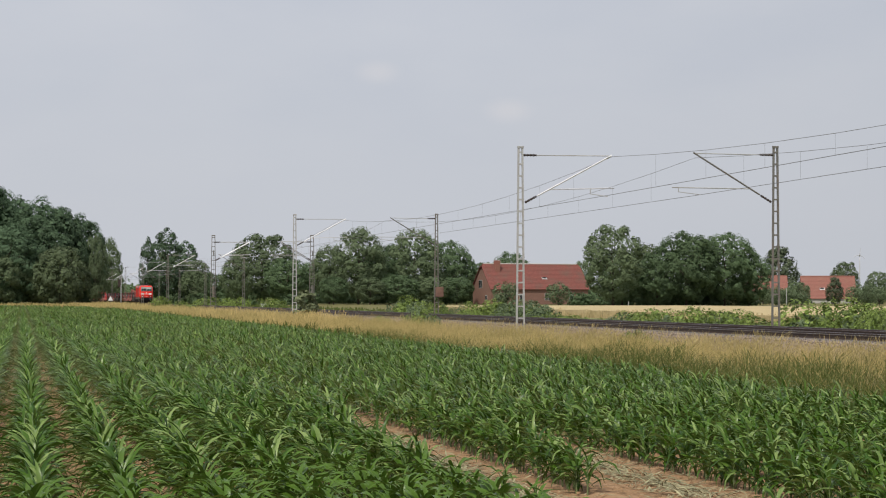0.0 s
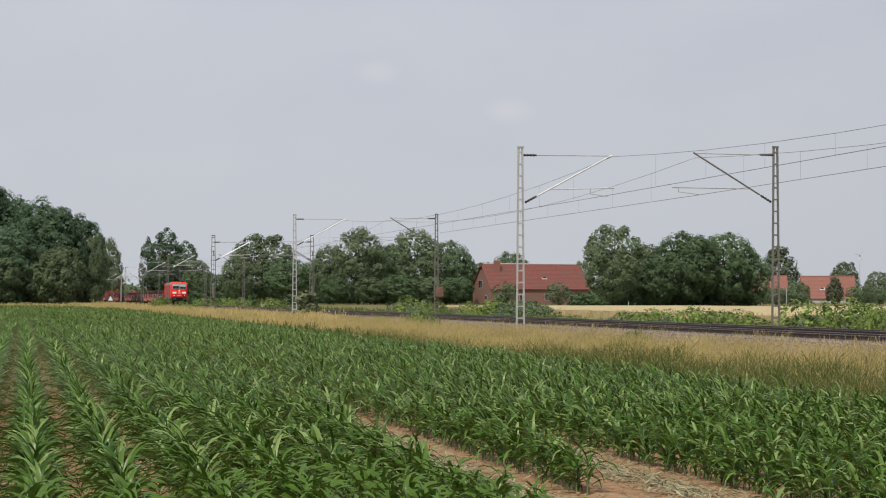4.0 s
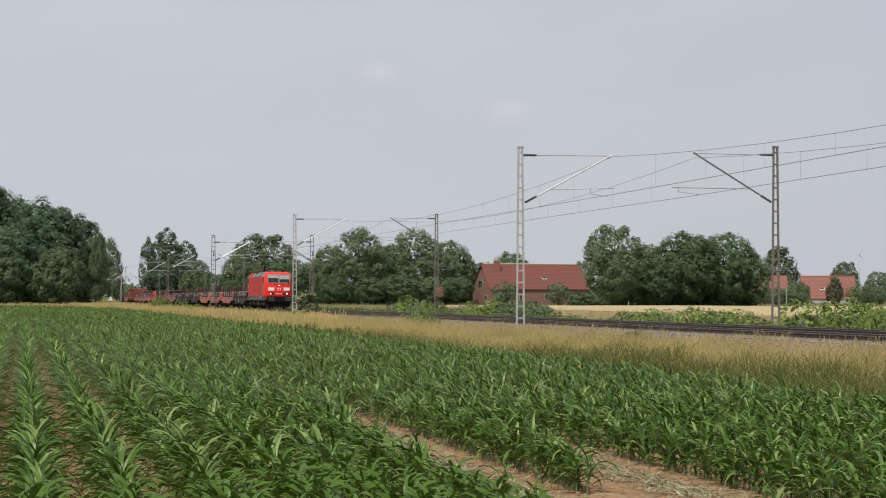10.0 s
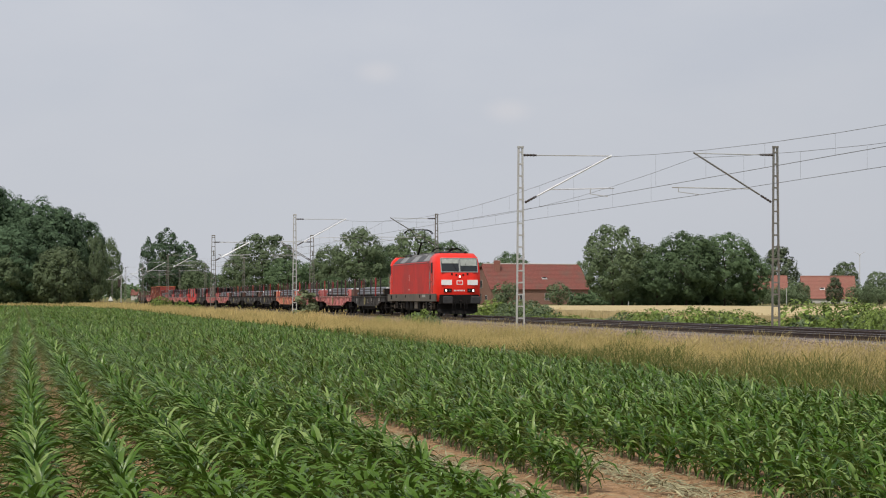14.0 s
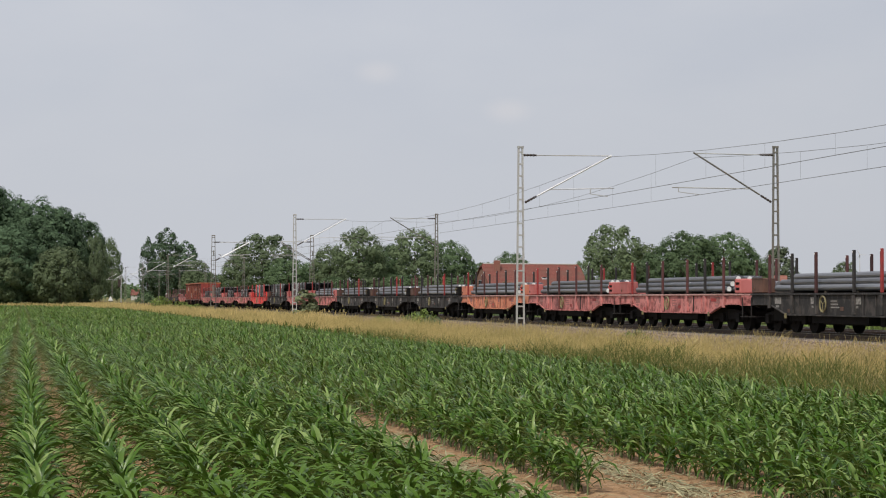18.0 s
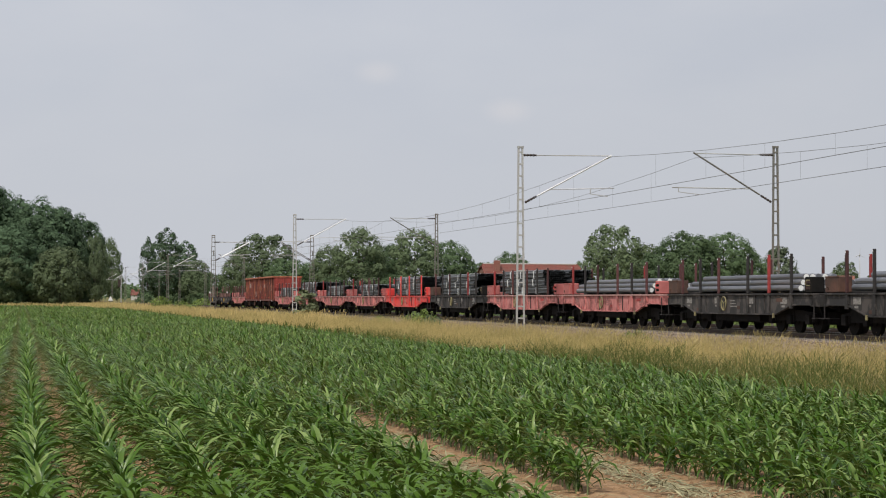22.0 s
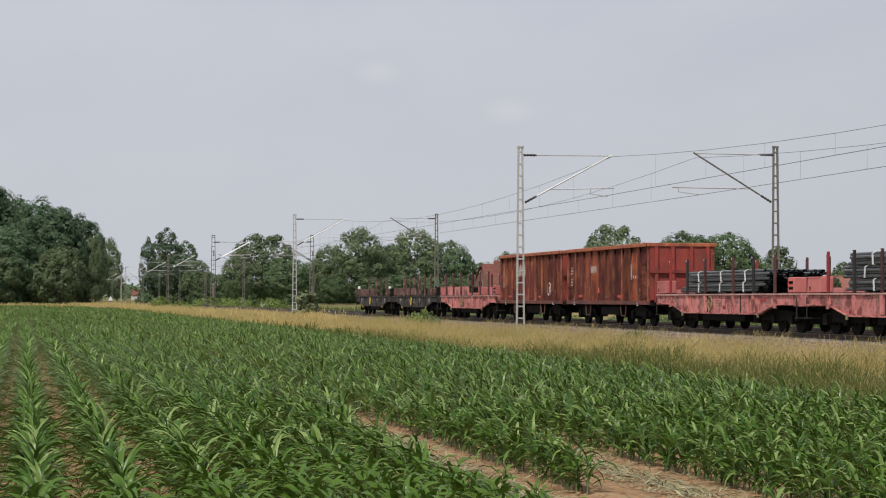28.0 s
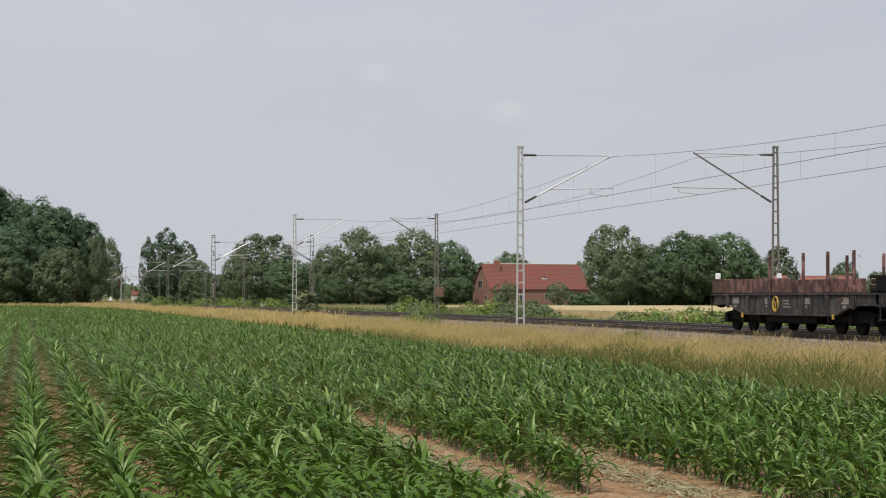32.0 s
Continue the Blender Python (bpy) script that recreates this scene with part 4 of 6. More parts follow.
M_BLACK = mat("sooty_black", (0.014, 0.013, 0.0125), (0.009, 0.0085, 0.0085), 0.9, scale=6, bump=0.1, stain=(0.022, 0.019, 0.016), amount=0.5, spec=0.12)
M_TREAD = mat("worn_wheel_steel", (0.014, 0.013, 0.0125), (0.01, 0.0095, 0.009), 0.85, scale=8, bump=0.05, spec=0.12)
M_GLASS = mat("dark_cab_glass", (0.022, 0.027, 0.028), (0.016, 0.019, 0.021), 0.12, scale=2, bump=0, spec=0.5)
M_SIDEGLASS = mat("tinted_side_glass", (0.012, 0.013, 0.014), (0.01, 0.011, 0.012), 0.5, scale=2, bump=0, spec=0.15)
M_BLIND = mat("pale_blind", (0.34, 0.36, 0.33), (0.26, 0.28, 0.255), 0.5, scale=4, bump=0)
M_WHITE = mat("white_paint", (0.8, 0.8, 0.78), (0.74, 0.74, 0.72), 0.5, scale=5, bump=0)
M_GREY = mat("dark_grey_paint", (0.07, 0.07, 0.072), (0.055, 0.055, 0.057), 0.6, scale=5, bump=0.03, stain=(0.11, 0.1, 0.09))
M_MARK = mat("faded_marking", (0.62, 0.34, 0.31), (0.5, 0.22, 0.2), 0.6, scale=9, bump=0)
M_TRIM = mat("light_grey_trim", (0.3, 0.31, 0.3), (0.24, 0.25, 0.24), 0.5, scale=6, bump=0)
M_RUBBER = mat("worn_buffer_grey", (0.03, 0.03, 0.032), (0.02, 0.02, 0.021), 0.7, scale=5, bump=0.04, stain=(0.07, 0.065, 0.06), amount=0.6)
M_LAMP = glow("headlamp_glow", (1.0, 0.96, 0.86), 2.2)
M_PINK = mat("faded_red_paint", (0.62, 0.25, 0.23), (0.47, 0.15, 0.14), 0.75, scale=4.5, bump=0.05, stain=(0.15, 0.045, 0.04), amount=0.85, big=0.42, stretch=(1, 1, 0.8), ob=0.14, sharp=0.8)
# deck edge, paler and greyer than the wagon paint
M_EDGE = mat("pale_deck_edge", (0.55, 0.33, 0.3), (0.36, 0.19, 0.17), 0.7, scale=5, bump=0.05, stain=(0.2, 0.1, 0.085))
M_RUSTBOX = mat("rust_brown_steel", (0.085, 0.048, 0.036), (0.055, 0.034, 0.027), 0.85, scale=4, bump=0.06, stain=(0.2, 0.085, 0.055), ob=0.3)
M_DARKST = mat("black_stake", (0.03, 0.026, 0.025), (0.02, 0.018, 0.018), 0.75, scale=6, bump=0.05)
M_ORANGE = mat("faded_orange_paint", (0.66, 0.27, 0.16), (0.5, 0.17, 0.1), 0.75, scale=4.5, bump=0.05, stain=(0.2, 0.075, 0.05), amount=0.85, big=0.42, stretch=(1, 1, 0.8), ob=0.12, sharp=0.8)
M_SOOT = mat("sooty_wagon", (0.03, 0.028, 0.027), (0.018, 0.017, 0.017), 0.8, scale=5, bump=0.05, stain=(0.115, 0.098, 0.088), amount=0.55, big=0.5, stretch=(1, 1, 0.6), ob=0.2, sharp=0.8)
M_PINKBOX = mat("faded_red_box", (0.5, 0.16, 0.15), (0.43, 0.125, 0.115), 0.7, scale=3, bump=0.04, stain=(0.28, 0.07, 0.06), amount=0.5, ob=0.25)
M_ORBOX = mat("faded_orange_box", (0.56, 0.2, 0.125), (0.5, 0.165, 0.1), 0.7, scale=3, bump=0.04, stain=(0.3, 0.1, 0.06), amount=0.5)
M_BRIGHT = mat("fresh_red_paint", (0.72, 0.045, 0.038), (0.6, 0.04, 0.035), 0.55, scale=5, bump=0.03, stain=(0.5, 0.2, 0.17), amount=0.6, big=0.45, stretch=(1, 1, 0.5), sharp=0.7)
M_STAKE = mat("dark_red_stake", (0.095, 0.032, 0.03), (0.06, 0.024, 0.024), 0.7, scale=6, bump=0.05, ob=0.45)
M_BROWN = mat("brown_side_board", (0.09, 0.046, 0.04), (0.06, 0.034, 0.03), 0.8, scale=5, bump=0.05, stain=(0.3, 0.15, 0.13), amount=0.65, big=0.5, ob=0.25, sharp=0.8)
M_STAKER = mat("red_stake", (0.36, 0.04, 0.038), (0.24, 0.034, 0.032), 0.7, scale=6, bump=0.05, ob=0.35)
M_GOND = mat("rusty_gondola_red", (0.3, 0.066, 0.05), (0.17, 0.044, 0.036), 0.8, scale=2.8, bump=0.06, stain=(0.46, 0.17, 0.08), amount=0.8, big=0.55, stretch=(1, 1, 0.5), ob=0.45, sharp=0.8)
M_GONDRIB = mat("gondola_rib_red", (0.17, 0.045, 0.036), (0.1, 0.032, 0.028), 0.8, scale=2.4, bump=0.06, stain=(0.36, 0.13, 0.065), amount=0.75, big=0.6, stretch=(1, 1, 0.5), ob=0.4, sharp=0.7)
M_GONDSILL = mat("dirty_gondola_sill", (0.2, 0.06, 0.045), (0.1, 0.04, 0.033), 0.85, scale=3.4, bump=0.05, stain=(0.06, 0.04, 0.035), amount=0.8, big=0.4, sharp=0.6)
M_GONDOR = mat("rust_orange_panel", (0.5, 0.155, 0.072), (0.35, 0.095, 0.052), 0.8, scale=2.8, bump=0.06, stain=(0.18, 0.05, 0.038), amount=0.85, big=0.5, stretch=(1, 1, 0.5), ob=0.35, sharp=0.8)
M_GONDRIM = mat("rusty_gondola_rim", (0.46, 0.15, 0.07), (0.3, 0.085, 0.046), 0.75, scale=4, bump=0.08, stain=(0.2, 0.06, 0.042), amount=0.7, big=0.4, sharp=0.6)
M_GONDIN = mat("gondola_end_red", (0.3, 0.05, 0.038), (0.2, 0.036, 0.03), 0.75, scale=3, bump=0.06, stain=(0.13, 0.045, 0.035), amount=0.7, big=0.4, ob=0.2, sharp=0.4)
M_BAR = mat("mill_scale_bar", (0.2, 0.205, 0.225), (0.135, 0.14, 0.155), 0.42, metal=0.45, scale=4, bump=0.04, stain=(0.2, 0.17, 0.15), amount=0.4, ob=0.25)
M_PIPE = mat("black_pipe", (0.1, 0.106, 0.112), (0.056, 0.06, 0.064), 0.36, metal=0.3, scale=4, bump=0.02, island=0.55, spec=0.5)
M_STRAP = mat("white_strap", (0.7, 0.71, 0.7), (0.6, 0.61, 0.6), 0.5, scale=4, bump=0)
M_LETTER = mat("faded_lettering", (0.34, 0.32, 0.3), (0.12, 0.11, 0.1), 0.8, scale=14, bump=0)
M_SMUDGE = mat("dull_lettering", (0.4, 0.2, 0.18), (0.2, 0.075, 0.068), 0.8, scale=14, bump=0)
M_YELLOW = mat("yellow_paint", (0.52, 0.34, 0.05), (0.36, 0.24, 0.05), 0.55, scale=5, bump=0)
M_PALEY = mat("pale_yellow_ring", (0.24, 0.21, 0.1), (0.15, 0.13, 0.075), 0.6, scale=5, bump=0)


def wheel_mesh(r, n=20):
    bm = B()
    cyl(bm, (0, -0.07, 0), (0, 0.07, 0), r, n)
    cyl(bm, (0, -0.1, 0), (0, 0.1, 0), r * 0.35, 12)
    bmesh.ops.recalc_face_normals(bm, faces=bm.faces)
    me = bpy.data.meshes.new("wheel")
    bm.to_mesh(me)
    bm.free()
    me.materials.append(M_TREAD)
    return me


WHEEL_BIG, WHEEL_SMALL = wheel_mesh(0.62), wheel_mesh(0.45)


def buffers(t, x, way, square=False):
    for y in (-0.875, 0.875):
        bm = B()
        cyl(bm, (x - way * 0.6, y, 1.06), (x - way * 0.12, y, 1.06), 0.1, 10)
        if square:
            box(bm, x - 0.1 if way > 0 else x, x if way > 0 else x + 0.1, y - 0.31, y + 0.31, 0.84, 1.3, 0.05)
        else:
            cyl(bm, (x - way * 0.12, y, 1.06), (x, y, 1.06), 0.24, 16)
        part("buffer", bm, M_RUBBER if square else M_BLACK, t)


def locomotive():
    t = new("electric_locomotive")
    HL = 9.45
    # car body between the cabs
    bm = B()
    prof = ((-1.48, 1.46), (-1.48, 3.42), (-1.44, 3.5), (1.44, 3.5), (1.48, 3.42), (1.48, 1.46))
    x0, x1 = -HL + 3.0, HL - 3.0
    A = [bm.verts.new((x0, y, z)) for y, z in prof]
    C = [bm.verts.new((x1, y, z)) for y, z in prof]
    for i in range(len(A)):
        j = (i + 1) % len(A)
        bm.faces.new((A[i], A[j], C[j], C[i]))
    bm.faces.new(A)
    bm.faces.new(C)
    part("body_shell", bm, M_RED, t, "large plain red side walls, slightly sooted")
    # sloping roof edge and roof
    bm = B()
    prof = ((-1.45, 3.503), (-1.06, 3.9), (-0.6, 3.95), (0.6, 3.95), (1.06, 3.9), (1.45, 3.503))
    A = [bm.verts.new((x0, y, z)) for y, z in prof]
    C = [bm.verts.new((x1, y, z)) for y, z in prof]
    for i in range(len(A)):
        j = (i + 1) % len(A)
        bm.faces.new((A[i], A[j], C[j], C[i]))
    part("roof", bm, M_ROOF, t, "grey sloping roof panels")
    for k in range(6):
        for s in (-1, 1):
            xa = x0 + 0.25 + k * (x1 - x0 - 0.3) / 6
            bm = B()
            L = (x1 - x0) / 6 - 0.22
            v = [bm.verts.new(q) for q in ((xa, s * 1.44, 3.535), (xa + L, s * 1.44, 3.535), (xa + L, s * 1.07, 3.912), (xa, s * 1.07, 3.912))]
            v2 = [bm.verts.new(Vector(q.co) + Vector((0, s * 0.012, 0.012))) for q in v]
            bm.faces.new(v2)
            for i in range(4):
                bm.faces.new((v[i], v[(i + 1) % 4], v2[(i + 1) % 4], v2[i]))
            part("roof_panel", bm, M_ROOF if k % 2 else M_GREY, t)
    # skirt
    for s in (-1, 1):
        bm = B()
        box(bm, -HL + 1.0, HL - 1.0, s * 1.40, s * 1.492, 0.98, 1.457, 0.01)
        part("skirt", bm, M_SKIRT, t, "dirty grey lower body band")
        for xd in (-HL + 2.9, HL - 2.9):
            bm = B()
            box(bm, xd - 0.02, xd + 0.02, s * 1.482, s * 1.492, 1.47, 3.4)
            part("panel_seam", bm, M_GREY, t)
            for dz in (1.75, 2.35):
                bm = B()
                cyl(bm, (xd + (0.35 if xd > 0 else -0.35), s * 1.53, dz), (xd + (0.35 if xd > 0 else -0.35), s * 1.53, dz + 0.5), 0.015, 5)
                part("handrail", bm, M_TRIM, t)
            for dz in (0.35, 0.62, 0.9):
                bm = B()
                box(bm, xd + (0.1 if xd > 0 else -0.6), xd + (0.6 if xd > 0 else -0.1), s * 1.36, s * 1.5, dz, dz + 0.035)
                part("step", bm, M_SKIRT, t)
            # recess drawn as a flat black plate, its inner shade in the colour
            bm = B()
            box(bm, xd + (0.1 if xd > 0 else -0.6), xd + (0.6 if xd > 0 else -0.1), s * 1.485, s * 1.5, 1.1, 1.38)
            part("step_recess", bm, M_BLACK, t)
        # logo shape, plates and lettering as plain bars
        bm = B()
        box(bm, -0.42, -0.2, s * 1.4805, s * 1.486, 2.32, 2.72)
        plate = part("side_marking", bm, M_MARK, t, "small pale plate with an upright logo shape")
        for q in range(3):
            bm = B()
            box(bm, -0.375, -0.245, s * 1.486, s * 1.489, 2.36 + q * 0.115, 2.445 + q * 0.115)
            part("logo_bar", bm, M_RED, plate)
        bm = B()
        for q in range(5):
            box(bm, -0.56 + q * 0.1, -0.49 + q * 0.1, s * 1.4805, s * 1.485, 1.7, 1.77)
        part("number_bar", bm, M_MARK, t)
        # dark drip rail under the roof panels
        bm = B()
        box(bm, x0, x1, s * 1.478, s * 1.492, 3.4, 3.435)
        part("drip_rail", bm, M_GREY, t)
        for dx in (-5.2, -1.8, 3.2):
            bm = B()
            box(bm, dx, dx + 0.28, s * 1.49, s * 1.498, 1.2, 1.4)
            part("service_flap", bm, M_BLACK, t)
        bm = B()
        box(bm, 4.2, 5.3, s * 1.49, s * 1.497, 1.24, 1.4)
        part("data_panel", bm, M_BLIND, t)
    # cabs: stacked plan outlines
    for way in (1, -1):
        e = way * HL
        levels = ((0.98, 0.92, 1.32, 1.47), (1.46, 0.78, 1.32, 1.48), (2.1, 0.68, 1.31, 1.48), (2.78, 0.70, 1.31, 1.48), (3.42, 0.92, 1.27, 1.47), (3.72, 1.06, 1.22, 1.40), (3.98, 1.5, 1.06, 1.14))
        bm = B()
        loops = []
        for z, f, wf, ws in levels:
            pts = [(3.0, -ws), (1.9 if z < 3.6 else 2.1, -ws), (f + 0.12, -wf), (f, -wf * 0.55), (f - 0.03, 0), (f, wf * 0.55), (f + 0.12, wf), (1.9 if z < 3.6 else 2.1, ws), (3.0, ws)]
            loops.append([bm.verts.new((e - way * a, y, z)) for a, y in pts])
        for A, C in zip(loops, loops[1:]):
            for i in range(len(A) - 1):
                bm.faces.new((A[i], A[i + 1], C[i + 1], C[i]))
        bm.faces.new(loops[-1])
        bm.faces.new(loops[0])
        bm.faces.new([q[0] for q in loops] + [q[-1] for q in reversed(loops)])
        cab = part("cab", bm, M_REDFRONT, t, "bright red driver's cab with sloping windscreen", smooth=True)

        def on_face(z, y, lift):
            for (za, fa, *_), (zb, fb, *_) in zip(levels, levels[1:]):
                if za <= z <= zb:
                    f = fa + (fb - fa) * (z - za) / (zb - za)
            return (e - way * (f - 0.03 + abs(y) * 0.045 - lift), y, z)

        def face_panel(name, y0, y1, z0, z1, material, lift=0.02, label="", sub=None):
            bm = B()
            q = [(y0, z0), (y1, z0), (y1, z1), (y0, z1)]
            a = [bm.verts.new(on_face(z, y, -0.03)) for y, z in q]
            c = [bm.verts.new(on_face(z, y, lift)) for y, z in q]
            bm.faces.new(c)
            for i in range(4):
                bm.faces.new((a[i], a[(i + 1) % 4], c[(i + 1) % 4], c[i]))
            return part(name, bm, material, sub or cab, label)

        for s in (-1, 1):
            y0, y1 = (0.0, 1.17) if s > 0 else (-1.17, 0.0)
            face_panel("windscreen_frame", y0, y1, 2.79, 3.69, M_TRIM, 0.028, "pale grey window frame")
            pane = face_panel("windscreen", y0 + 0.045, y1 - 0.045, 2.84, 3.64, M_GLASS, 0.038, "dark windscreen pane")
            face_panel("sun_blind", y0 + 0.07, y1 - 0.07, 3.34 if s < 0 else 3.2, 3.61, M_BLIND, 0.042, "pale lowered blind", pane)
            yy = s * 0.82
            face_panel("white_panel", yy - 0.33, yy + 0.33, 2.0, 2.32, M_WHITE, 0.018, "white warning panel")
            for q, mt in ((0.86, M_LAMP), (0.62, M_GREY)):
                bm = B()
                p = Vector(on_face(1.66, s * q, 0.01))
                cyl(bm, p, p + Vector((way * 0.05, 0, 0)), 0.058, 14)
                part("headlamp" if mt is M_LAMP else "tail_lamp", bm, mt, cab, "lit round headlamp" if mt is M_LAMP else "dark round lamp")
            face_panel("lamp_surround", s * 0.74 - 0.24, s * 0.74 + 0.24, 1.55, 1.78, M_BLACK, 0.03)
            for q, dz in ((0.22, 0.0), (0.5, 0.05)):
                face_panel("wiper_base", s * q - 0.05, s * q + 0.05, 2.57 + dz, 2.68 + dz, M_BLACK, 0.03)
            bm = B()
            cyl(bm, on_face(2.82, s * 0.15, 0.05), on_face(3.4, s * 0.45, 0.05), 0.014, 4)
            part("wiper", bm, M_BLACK, cab)
            # side window of the cab
            bm = B()
            box(bm, e - way * 2.35, e - way * 1.95, s * 1.478, s * 1.49, 2.75, 3.4)
            part("side_window", bm, M_SIDEGLASS, cab)
            for dx in (1.88, 2.42):
                bm = B()
                box(bm, e - way * dx - 0.012, e - way * dx + 0.012, s * 1.479, s * 1.486, 1.5, 3.42)
                part("door_seam", bm, M_BLACK, cab)
            bm = B()
            box(bm, e - way * 2.2 - 0.06, e - way * 2.2 + 0.06, s * 1.48, s * 1.5, 2.2, 2.26)
            part("door_handle", bm, M_GREY, cab)
            bm = B()
            cyl(bm, (e - way * 1.55, s * 1.5, 2.0), (e - way * 1.55, s * 1.5, 2.9), 0.015, 5)
            part("grab_rail", bm, M_TRIM, cab)
        bm = B()
        p = Vector(on_face(2.52, 0, 0.0))
        cyl(bm, p, p + Vector((way * 0.06, 0, 0)), 0.055, 14)
        part("upper_headlamp", bm, M_LAMP, cab, "lit round headlamp")
        face_panel("lamp_housing", -0.11, 0.11, 2.42, 2.63, M_RED, 0.03)
        face_panel("logo_plate", -0.2, 0.2, 2.02, 2.28, M_WHITE, 0.016)
        for a in ((-0.15, -0.02), (0.02, 0.15)):
            face_panel("logo_bar", a[0], a[1], 2.07, 2.23, M_REDFRONT, 0.02)
        for k in range(8):
            face_panel("number_bar", -0.36 + k * 0.09, -0.30 + k * 0.09, 1.61, 1.70, M_WHITE, 0.014)
        # buffer beam, plough
        bm = B()
        box(bm, min(e - way * 0.75, e - way * 1.4), max(e - way * 0.75, e - way * 1.4), -1.24, 1.24, 0.82, 1.4, 0.03)
        part("buffer_beam", bm, M_BLACK, t)
        bm = B()
        A = []
        for y in (-1.26, -0.9, -0.45, 0.0, 0.45, 0.9, 1.26):
            back = 0.28 * (y / 1.26) ** 2
            foot = 0.2 + 0.14 * (abs(y) > 1.1)
            A.append([bm.verts.new((e - way * (a + back), y, z)) for a, z in ((0.92, foot), (1.02, 0.5), (1.06, 0.86), (1.16, 0.86), (1.12, foot))])
        for p, q in zip(A, A[1:]):
            for k in range(5):
                bm.faces.new((p[k], p[(k + 1) % 5], q[(k + 1) % 5], q[k]))
        bm.faces.new(A[0])
        bm.faces.new(A[-1])
        part("rail_guard", bm, M_TREAD, t, "black curved rail guard")
        buffers(t, e, way, square=True)
        bm = B()
        cyl(bm, (e - way * 0.7, 0, 1.04), (e - way * 0.15, 0, 1.0), 0.05, 6)
        cyl(bm, (e - way * 0.3, 0, 1.0), (e - way * 0.3, 0, 0.6), 0.04, 6)
        part("coupling", bm, M_BLACK, t)
        for y in (-0.45, -0.3, 0.3, 0.45):
            bm = B()
            cyl(bm, (e - way * 0.72, y, 1.0), (e - way * 0.55, y, 0.72), 0.03, 5)
            cyl(bm, (e - way * 0.55, y, 0.72), (e - way * 0.6, y, 0.5), 0.03, 5)
            part("brake_hose", bm, M_BLACK, t)
        # bogie
        xb = way * 5.2
        bm = B()
        for s in (-1, 1):
            prism(bm, ((xb - 1.95, 0.5), (xb - 1.2, 0.42), (xb + 1.2, 0.42), (xb + 1.95, 0.5), (xb + 1.95, 0.82), (xb + 0.8, 0.92), (xb - 0.8, 0.92), (xb - 1.95, 0.82)), s * 1.02, s * 1.16)
            for xx in (-1.3, 1.3):
                box(bm, xb + xx - 0.22, xb + xx + 0.22, s * 1.0, s * 1.3, 0.42, 0.82, 0.03)
            cyl(bm, (xb, s * 1.22, 0.5), (xb, s * 1.22, 0.97), 0.16, 10)
            part("bogie_frame", bm, M_BLACK, t)
            for xx in (-1.3, 1.3):
                for q in (-0.36, 0.36):
                    bm = B()
                    tube(bm, [Vector((xb + xx + q, s * 1.2, 0.5 + i * 0.035)) for i in range(12)], [0.085 if i % 2 else 0.065 for i in range(12)], 8)
                    part("coil_spring", bm, M_SKIRT, t)
                bm = B()
                cyl(bm, (xb + xx, s * 1.3, 0.62), (xb + xx, s * 1.36, 0.62), 0.15, 10)
                part("axle_box_cover", bm, M_SKIRT, t)
            bm = B()
            cyl(bm, (xb - 1.9, s * 1.2, 0.85), (xb - 1.95, s * 1.0, 0.15), 0.025, 5)
            part("sanding_pipe", bm, M_BLACK, t)
            bm = B()
            cyl(bm, (xb - 0.9, s * 1.24, 0.9), (xb + 0.5, s * 1.26, 0.78), 0.045, 7)
            part("yaw_damper", bm, M_GREY, t)
            bm = B()
        box(bm, xb - 0.4, xb + 0.4, -1.05, 1.05, 0.5, 0.9)
        part("bogie_bolster", bm, M_BLACK, t)
        for xx in (-1.3, 1.3):
            for s in (-1, 1):
                share("wheel", WHEEL_BIG, t, pose(xb + xx, s * 0.76, 0.62))
            bm = B()
            cyl(bm, (xb + xx, -0.75, 0.62), (xb + xx, 0.75, 0.62), 0.09, 8)
            part("axle", bm, M_BLACK, t)
    bm = B()
    box(bm, -2.6, 2.6, -1.3, 1.3, 0.38, 1.1, 0.05)
    part("transformer_tank", bm, M_BLACK, t)
    for s in (-1, 1):
        for dx in (-2.1, -0.6, 1.0):
            bm = B()
            box(bm, dx, dx + 1.0, s * 1.30, s * 1.38, 0.5, 0.95, 0.02)
            part("equipment_box", bm, M_BLACK if dx < 0 else M_SKIRT, t)
    bm = B()
    box(bm, -HL + 1.2, HL - 1.2, -1.35, 1.35, 0.95, 1.2)
    part("underframe", bm, M_BLACK, t)

    # pantographs: one up at the rear, one folded at the front
    def panto(xc, up):
        bm = B()
        box(bm, xc - 0.9, xc + 0.9, -0.8, -0.72, 4.06, 4.12)
        box(bm, xc - 0.9, xc + 0.9, 0.72, 0.8, 4.06, 4.12)
        for xx in (-0.8, 0.8):
            box(bm, xc + xx - 0.04, xc + xx + 0.04, -0.8, 0.8, 4.06, 4.12)
            for y in (-0.75, 0.75):
                cyl(bm, (xc + xx, y, 3.9), (xc + xx, y, 4.06), 0.07, 8)
        p = part("pantograph", bm, M_GREY, t, "raised pantograph touching the wire" if up else "folded pantograph")
        zh, zk, xk, xh = (5.86, 4.95, xc + 0.8, xc - 0.3) if up else (4.38, 4.26, xc + 0.9, xc - 0.7)
        bm = B()
        cyl(bm, (xc - 0.5, 0, 4.1), (xk, 0, zk), 0.06, 8)
        cyl(bm, (xc - 0.2, 0, 4.1), (xk + 0.08, 0, zk - 0.06), 0.02, 6)
        part("lower_arm", bm, M_BLACK, p)
        bm = B()
